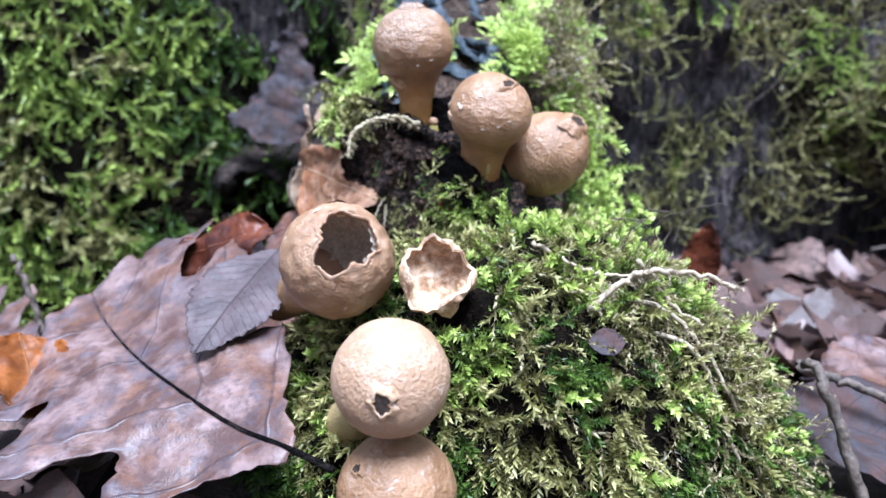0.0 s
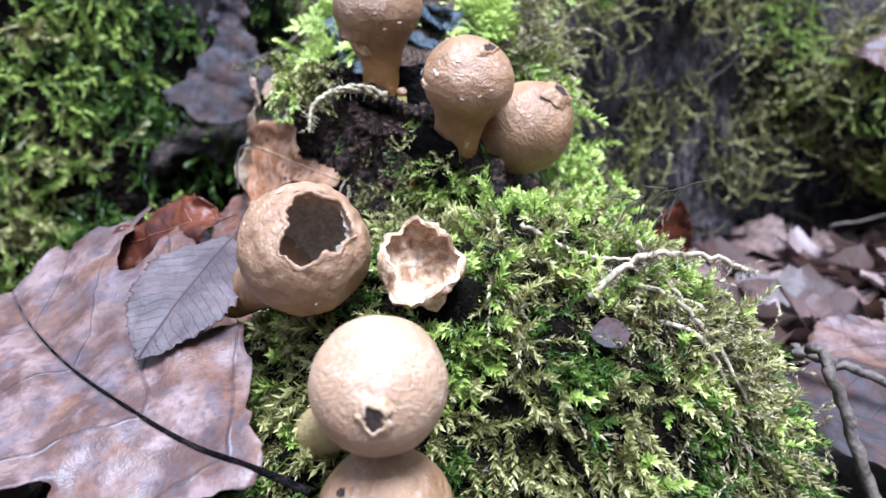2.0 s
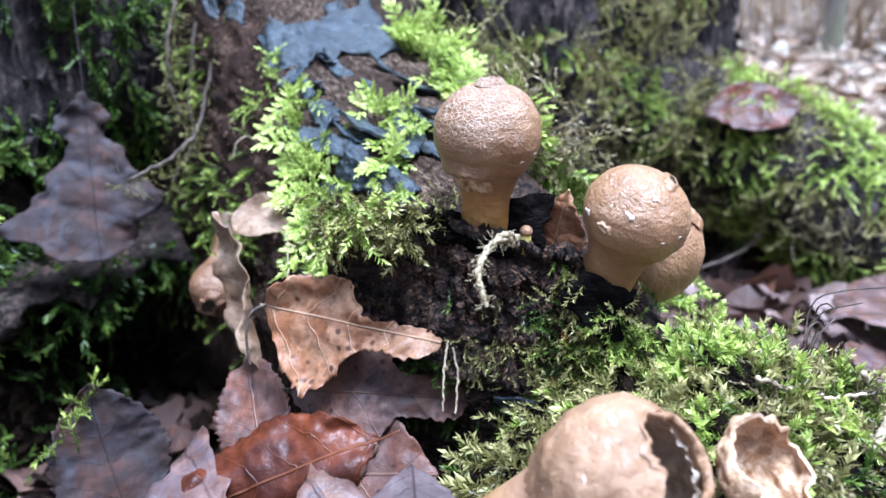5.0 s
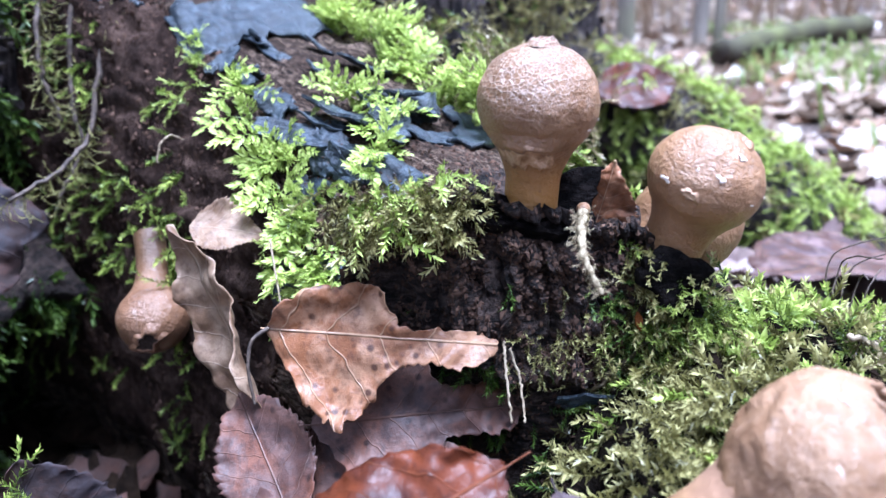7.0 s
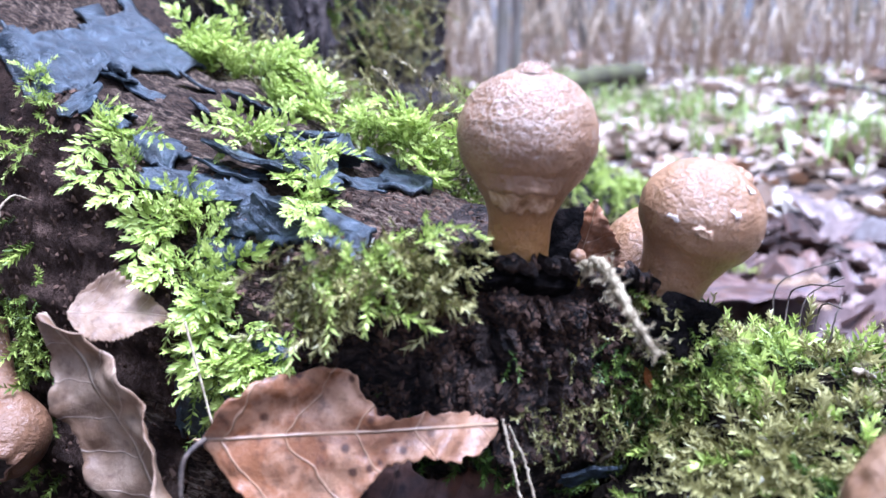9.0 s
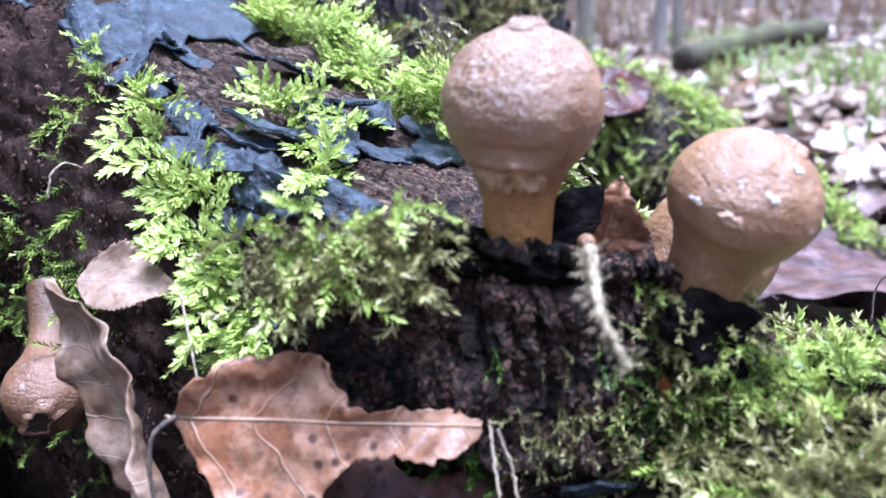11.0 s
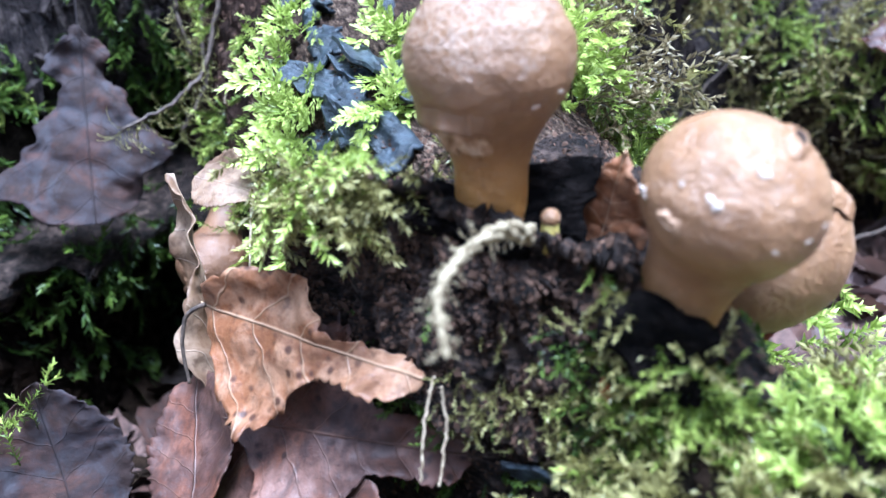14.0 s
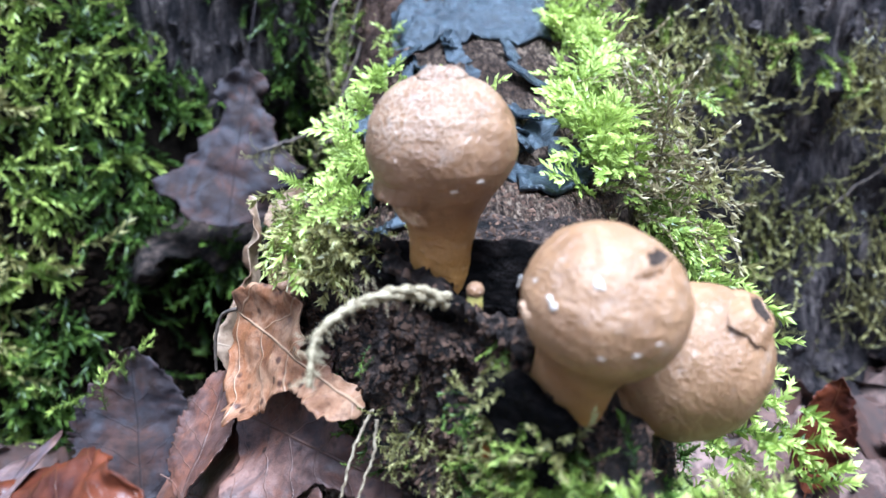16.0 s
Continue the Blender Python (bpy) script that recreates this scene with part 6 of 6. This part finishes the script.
def simple_leaves(places, size, seed, lift=0.3, rows=9, cols=5):
    """Many small bent leaves with pointed ends."""
    g = np.random.default_rng(seed)
    n = len(places)
    s = np.linspace(0, 1, rows)
    c = np.linspace(-1, 1, cols)
    w = 0.30 * np.sin(np.pi * np.clip(s, 0.03, 0.97)) ** 0.7 * (1 + 0.10 * np.cos(s * 17))
    base = np.stack([np.repeat((s - 0.5)[:, None], cols, 1), w[:, None] * c[None], 0.05 * np.abs(c)[None] * np.ones((rows, 1))], -1).reshape(-1, 3)
    f = grid_faces(rows, cols)
    L = size * g.uniform(0.55, 1.3, n)
    curl, curl2 = g.normal(0, 0.5, n), g.normal(0.2, 0.6, n)
    v = np.repeat(base[None], n, 0)
    v[:, :, 1] *= g.uniform(0.7, 1.3, n)[:, None]
    v[:, :, 2] += curl[:, None] * v[:, :, 0] ** 2 + 1.6 * curl2[:, None] * v[:, :, 1] ** 2 + 0.05 * np.sin(v[:, :, 0] * 14 + g.uniform(0, 6, n)[:, None]) * np.abs(v[:, :, 1]) * 3
    yaw, px, py = g.uniform(0, 6.28, n), g.normal(0, lift, n), g.normal(0, lift, n)
    c, sn = np.cos(yaw)[:, None], np.sin(yaw)[:, None]
    x, y = v[:, :, 0] * c - v[:, :, 1] * sn, v[:, :, 0] * sn + v[:, :, 1] * c
    z = v[:, :, 2] + x * px[:, None] + y * py[:, None]
    out = np.stack([x, y, z], -1) * L[:, None, None] + np.asarray(places)[:, None]
    return out.reshape(-1, 3), (f[None] + (np.arange(n) * rows * cols)[:, None, None]).reshape(-1, 4)


g = np.random.default_rng(5)
def litter_places(count, r0, r1, a0, a1):
    r, a = r0 * (r1 / r0) ** g.random(count), g.uniform(a0, a1, count)
    x, y = 0.05 + r * np.cos(a), 0.25 + r * np.sin(a)
    ok = ((x > 0.095) | (r > 0.6)) & ((x < -0.55) | (x > 0.42) | (y < 0.46) | (y > 1.25))
    return np.stack([x, y, ground_height(x, y) + g.uniform(0.002, 0.012, count)], -1)[ok]


tagged(part("leaf_litter", mesh_of("leaf_litter", *simple_leaves(litter_places(2600, 0.14, 0.62, -3.4, 0.75), 0.055, 1), M_LITTER_NEAR)), "brown and mauve fallen leaves covering the ground", "leaf litter", kind="stuff")
tagged(part("leaf_litter", mesh_of("leaf_litter", *simple_leaves(litter_places(2800, 0.60, 1.5, -3.4, 0.75), 0.047, 8, 0.3, 7, 3), M_LITTER)), "pale mauve and brown fallen leaves beyond the stump", "leaf litter", kind="stuff")
tagged(part("leaf_litter", mesh_of("leaf_litter", *simple_leaves(litter_places(8000, 1.0, 9.0, -1.2, 1.3), 0.075, 2, 0.16, 7, 3), M_LITTER)), "fallen leaves carpeting the forest floor", "leaf litter", kind="stuff")
tagged(part("leaf_litter", mesh_of("leaf_litter", *simple_leaves(litter_places(5000, 0.5, 7.0, 1.2, 5.2), 0.09, 9, 0.16, 5, 3), M_LITTER)), "fallen leaves on the ground round the stump", "leaf litter", kind="stuff")
x, y = g.uniform(-0.30, -0.06, 260), g.uniform(0.08, 0.50, 260)
tagged(part("leaf_litter", mesh_of("leaf_litter", *simple_leaves(np.stack([x, y, ground_height(x, y) + g.uniform(-0.004, 0.006, 260)], -1), 0.050, 3, 0.22, 15, 7), M_DARKLEAF_STUFF)), "dark leaf litter at the stump's foot", "leaf litter", kind="stuff")

# M_HUMUS blackens these leaves to carry the hollow's shade.
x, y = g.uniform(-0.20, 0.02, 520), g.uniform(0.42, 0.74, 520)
tagged(part("leaf_litter", mesh_of("leaf_litter", *simple_leaves(np.stack([x, y, ground_height(x, y) + g.uniform(-0.003, 0.006, 520)], -1), 0.030, 6, 0.35), M_HUMUS)), "leaf litter deep in the hollow, blackened for its shade", "leaf litter", kind="stuff")

x, y = g.uniform(0.09, 0.60, 420), g.uniform(0.27, 0.56, 420)
tagged(part("leaf_litter", mesh_of("leaf_litter", *simple_leaves(np.stack([x, y, ground_height(x, y) + g.uniform(0.0, 0.010, 420)], -1), 0.05, 4, 0.3), M_DARKLEAF_STUFF)), "dark leaves between stump and hump", "leaf litter", kind="stuff")

for k, (o, yaw, pitch, roll, kind, L, W, mat, label) in enumerate((
        ((0.115, 0.245, 0.118), -20, -8, 10, "simple", 0.075, 0.055, M_SLATE, "slate-blue wet leaf beside the moss hump"),
        ((0.150, 0.200, 0.100), 30, 5, -15, "simple", 0.07, 0.05, M_OAK, "mauve leaf on the litter"),
        ((0.145, 0.270, 0.112), 10, 8, 5, "simple", 0.06, 0.04, M_OAK, "mauve-brown leaf beside the hump"),
        ((0.160, 0.240, 0.105), -35, 12, 20, "simple", 0.06, 0.045, M_ORANGE, "orange-brown leaf in the litter"),
        ((0.225, 0.338, 0.112), -24, 2, -4, "simple", 0.16, 0.12, M_OAK, "large pale mauve leaf on the litter"),
        ((0.20, 0.30, 0.100), 15, 5, 10, "oak", 0.09, 0.07, M_OAK, "mauve oak leaf on the litter"),
        ((0.33, 0.25, 0.085), 40, 6, 0, "simple", 0.09, 0.06, M_PALE, "pale curled leaf on the litter"))):
    leaf(label, kind, turned(o, yaw, pitch, roll), L, W, mat, bend=-0.4, cup=0.25, ripple=0.05, seed=20.0 + k, petiole=0.12)

# ---- forest behind ----
def tree(place, height, r, lean, seed):
    """A bare winter tree: tapered trunk, limbs and twigs."""
    g = np.random.default_rng(seed)
    ob = thing("tree", "bare grey winter tree with moss on its bark", "tree", pose(*place), "trees in the wood")
    top = np.array([lean[0] * height, lean[1] * height, height])
    line = smooth_line([(0, 0, -0.2), top * 0.33 + g.normal(0, 0.08, 3), top * 0.66 + g.normal(0, 0.12, 3), top], 22)
    part("trunk", mesh_of("trunk", *tube(line, r * np.r_[1.5, np.linspace(1.12, 0.25, 21)], 14), M_TREE), ob)
    for k in range(7):
        i = int(g.integers(6, 20))
        d = unit(np.array([*g.normal(0, 1, 2), 0.8]))
        L = height * g.uniform(0.12, 0.28)
        limb = smooth_line([line[i], line[i] + d * L * 0.5 + g.normal(0, 0.05, 3), line[i] + d * L + np.array([0, 0, 0.2 * L])], 10)
        pieces = [tube(limb, np.linspace(r * 0.35, r * 0.08, 10), 7)]
        for j in range(4):
            b = limb[int(g.integers(3, 9))]
            e = b + unit(g.normal(0, 1, 3) + np.array([0, 0, 0.5])) * L * 0.4
            pieces.append(tube(smooth_line([b, (b + e) / 2 + g.normal(0, 0.03, 3), e], 6), np.linspace(r * 0.09, r * 0.03, 6), 5))
        part("limb", mesh_of("limb", *joined(pieces), M_TREE), ob)
    return ob


def bearing(deg, dist):
    """A place on the ground, seen from the stump; 0 degrees is +x, 90 is +y."""
    x, y = -0.1 + dist * math.cos(radians(deg)), 0.24 + dist * math.sin(radians(deg))
    return (x, y, float(ground_height(np.array(x), np.array(y))))


for k, (deg, dist, h, r, lx, ly) in enumerate(((26.3, 2.3, 6, 0.019, 0.01, 0.0), (24.9, 2.5, 6, 0.016, 0.02, 0.0), (31.2, 2.6, 6, 0.028, 0.03, 0.02), (40, 5.0, 7, 0.09, 0.0, 0.02), (45, 4.0, 6, 0.05, -0.03, 0), (22, 5.6, 6, 0.05, 0.1, -0.05),
        (19, 6.5, 7, 0.06, -0.08, 0.08), (12, 9.0, 8, 0.09, 0.02, 0), (5, 11.0, 9, 0.10, 0, 0), (36, 8.0, 8, 0.08, 0, 0), (30, 9.5, 9, 0.10, 0, 0), (24, 11, 9, 0.12, 0.02, 0), (15, 13, 9, 0.1, 0, 0), (9, 14, 9, 0.12, 0, 0), (1, 13, 9, 0.1, 0, 0), (-5, 12, 9, 0.1, 0, 0), (50, 7.0, 8, 0.1, 0, 0), (56, 6.0, 8, 0.08, 0, 0), (100, 5.5, 8, 0.1, 0, 0), (130, 6.5, 8, 0.09, 0, 0), (165, 5.0, 8, 0.11, 0, 0), (200, 6.0, 8, 0.08, 0, 0), (235, 7.0, 8, 0.1, 0, 0), (275, 6.0, 8, 0.09, 0, 0), (310, 7.5, 8, 0.1, 0, 0))):
    tree(bearing(deg, dist), h, r, (lx, ly), 50 + k)

g = np.random.default_rng(9)
pieces = []
for k in range(200):
    x, y, z = bearing(g.uniform(-25, 70), g.uniform(9, 34))
    h, lean = g.uniform(4, 11), g.normal(0, 0.06, 2)
    line = np.stack([x + lean[0] * h * np.linspace(0, 1, 5), y + lean[1] * h * np.linspace(0, 1, 5), z - 0.2 + h * np.linspace(0, 1, 5)], -1)
    pieces.append(tube(line, np.linspace(1, 0.3, 5) * g.uniform(0.02, 0.13), 6))
tagged(part("far_trees", mesh_of("far_trees", *joined(pieces), M_TREE)), "crowded bare trunks of the wood far behind", "trees", kind="stuff")
pieces = []
for k in range(1700):
    x, y, z = bearing(g.uniform(-25, 62), 2.6 * (12 / 2.6) ** g.random())
    h, d = 0.25 + 0.95 * g.random() ** 2, g.normal(0, 0.35, 2)
    s = np.linspace(0, 1, 4)
    line = np.stack([x + d[0] * h * s**1.6, y + d[1] * h * s**1.6, z - 0.02 + h * s], -1)
    pieces.append(tube(line, np.linspace(0.0055, 0.002, 4), 4))
tagged(part("dry_stems", mesh_of("dry_stems", *joined(pieces), M_STRAW)), "straw-coloured dry stems and brush at the wood's edge", "dry grass", kind="stuff")


def blades(count, spots, height, material, seed, name, label):
    g = np.random.default_rng(seed)
    i = g.integers(0, len(spots), count)
    c = np.asarray(spots)[i] + np.c_[g.normal(0, 0.12, (count, 2)), np.zeros(count)]
    c[:, 2] = ground_height(c[:, 0], c[:, 1])
    d = g.normal(0, 0.6, (count, 2))
    h = height * g.uniform(0.5, 1.2, count)
    wv = 0.0034 * np.stack([-d[:, 1], d[:, 0], 0 * h], -1) / (np.linalg.norm(d, axis=1)[:, None] + 1e-6)
    mid = c + np.stack([d[:, 0] * h * 0.35, d[:, 1] * h * 0.35, h * 0.75], -1)
    tip = c + np.stack([d[:, 0] * h, d[:, 1] * h, h * 0.85], -1)
    v = np.stack([c - wv, c + wv, mid + wv * 0.8, mid - wv * 0.8, tip, tip], 1).reshape(-1, 3)
    k = np.arange(count)[:, None] * 6
    f = np.concatenate([k + [[0, 1, 2, 3]], k + [[3, 2, 4, 5]]])
    tagged(part(name, mesh_of(name, v, f, material, smooth=False)), label, "grass", kind="stuff")


blades(900, [bearing(d, r) for d, r in ((16, 1.5), (13, 1.6), (17, 1.9), (2, 1.2), (-3, 1.3), (7, 2.6), (22, 2.8), (-6, 2.0))], 0.06, M_GRASS, 3, "grass", "tufts of green grass among fallen leaves")

log = thing("fallen_log", "mossy fallen log lying in the wood", "log")
a, b = Vector(bearing(24.4, 1.75)), Vector(bearing(15.5, 2.5))
line = smooth_line([a + Vector((0, 0, 0.04)), (a + b) / 2 + Vector((0, 0, 0.055)), b + Vector((0, 0, 0.04))], 20)
lv, lf = tube(line, np.linspace(0.030, 0.034, 20) * (1 + 0.12 * np.sin(np.arange(20) * 1.9)), 18)
lv = lv + 0.012 * unit(lv - lv.mean(0)) * rough_many(lv, 9.0, 3)[:, None]
n = Nodes("mossy_log")
ml = n.noise(n.pos(), 8.0, 6)
part("trunk", mesh_of("trunk", lv, lf, n.finish(n.ramp(ml, (0.35, (0.03, 0.022, 0.015)), (0.55, (0.06, 0.054, 0.02)), (0.75, (0.12, 0.125, 0.035))), 0.9, ml, 0.8, 0.02)), log)

# mossy root on the stump's far side
line = smooth_line([(0.27, 0.63, 0.20), (0.37, 0.505, 0.150), (0.40, 0.42, 0.100), (0.43, 0.33, 0.025)], 40)
rv, rf = tube(line, np.linspace(0.055, 0.04, 40), 30)
rv = rv + 0.006 * unit(rv - rv.mean(0)) * rough_many(rv, 30.0, 3)[:, None]
root = thing("mossy_root", "thick side root covered in green moss", "root")
part("bark", mesh_of("bark", rv, rf, M_BARK_WALL), root)
for pts, r0 in (([(0.395, 0.47, 0.17), (0.41, 0.43, 0.13), (0.405, 0.39, 0.07)], 0.005), ([(0.36, 0.43, 0.14), (0.42, 0.42, 0.10), (0.47, 0.40, 0.06)], 0.014)):
    part("side_branch", mesh_of("side_branch", *tube(smooth_line(pts, 16), np.linspace(r0, r0 * 0.5, 16) * (1 + 0.15 * np.sin(np.arange(16) * 1.7)), 12), M_BARK_WALL), root)
def root_keep(p, n):
    return p[:, 2] > 0.06
p, nn = scatter(rv, rf, 4600, root_keep, 30)
near = line[np.argmin(((p[:, None] - line[None]) ** 2).sum(-1), 1)]
outw = unit(p - near)
tone = patchy(p, 30.0, 3.0)
a, b, c = tone > 0.0, (tone <= 0.0) & (tone > -0.22), tone <= -0.22
c1 = a & (p[:, 2] > near[:, 2])
plant("moss", "bright yellow-green moss on a side root", M_MOSS_BRIGHT, "weft", p[c1], outw[c1], 0.1, 0.4, 0.72, 34, 0.6)
a &= ~c1
plant("moss", "green moss on a side root", M_MOSS, "weft", p[a], outw[a], 0.3, 0.5, 0.7, 31)
plant("moss", "olive moss on a side root", M_MOSS_OLIVE, "weft", p[b], outw[b], 0.4, 0.5, 0.8, 32)
plant("moss", "dry moss wisps on a side root", M_MOSS_DRY, "thread", p[c], outw[c], 0.4, 0.6, 1.1, 33)

line = smooth_line([(-0.004, 0.293, 0.214), (-0.014, 0.286, 0.2185), (-0.023, 0.280, 0.2185), (-0.029, 0.275, 0.2150), (-0.030, 0.270, 0.2085)], 90)[2:84]
plant("moss", "bleached leaves along a dead moss strand", M_BLEACHED, "feather", line, unit(np.gradient(line, axis=0)), 0.05, 0.20, 0.30, 40)
line = smooth_line([(0.0426, 0.2150, 0.1720), (0.052, 0.2165, 0.1790), (0.061, 0.2165, 0.1830), (0.072, 0.213, 0.1830), (0.083, 0.209, 0.1800)], 70)
plant("moss", "bleached leaves along a dry moss stem", M_ROOTLET, "specks", np.repeat(line, 2, 0), unit(np.gradient(np.repeat(line, 2, 0), axis=0) + 1e-6), 0.1, 0.5, 0.42, 41)

for k, path in enumerate((((0.056, 0.222), (0.070, 0.216), (0.083, 0.206), (0.094, 0.196)), ((0.060, 0.230), (0.074, 0.228), (0.088, 0.220), (0.100, 0.206)), ((0.030, 0.238), (0.046, 0.232), (0.060, 0.226)), ((0.061, 0.217), (0.072, 0.209), (0.080, 0.202), (0.086, 0.195)))):
    xy = np.array(path)
    line = smooth_line(np.c_[xy, mound_height(xy[:, 0], xy[:, 1]) + 0.007], 60)
    twig("dry brown moss stem trailing over the hump", line[::6], 0.0008, 0.0005, M_ROOTLET, "moss_strand", category="moss", count=24)
    plant("moss", "shrivelled leaves along a trailing moss stem", M_MOSS_DRY, "thread", line, unit(np.gradient(line, axis=0)), 0.25, 0.7, 0.65, 140 + k)
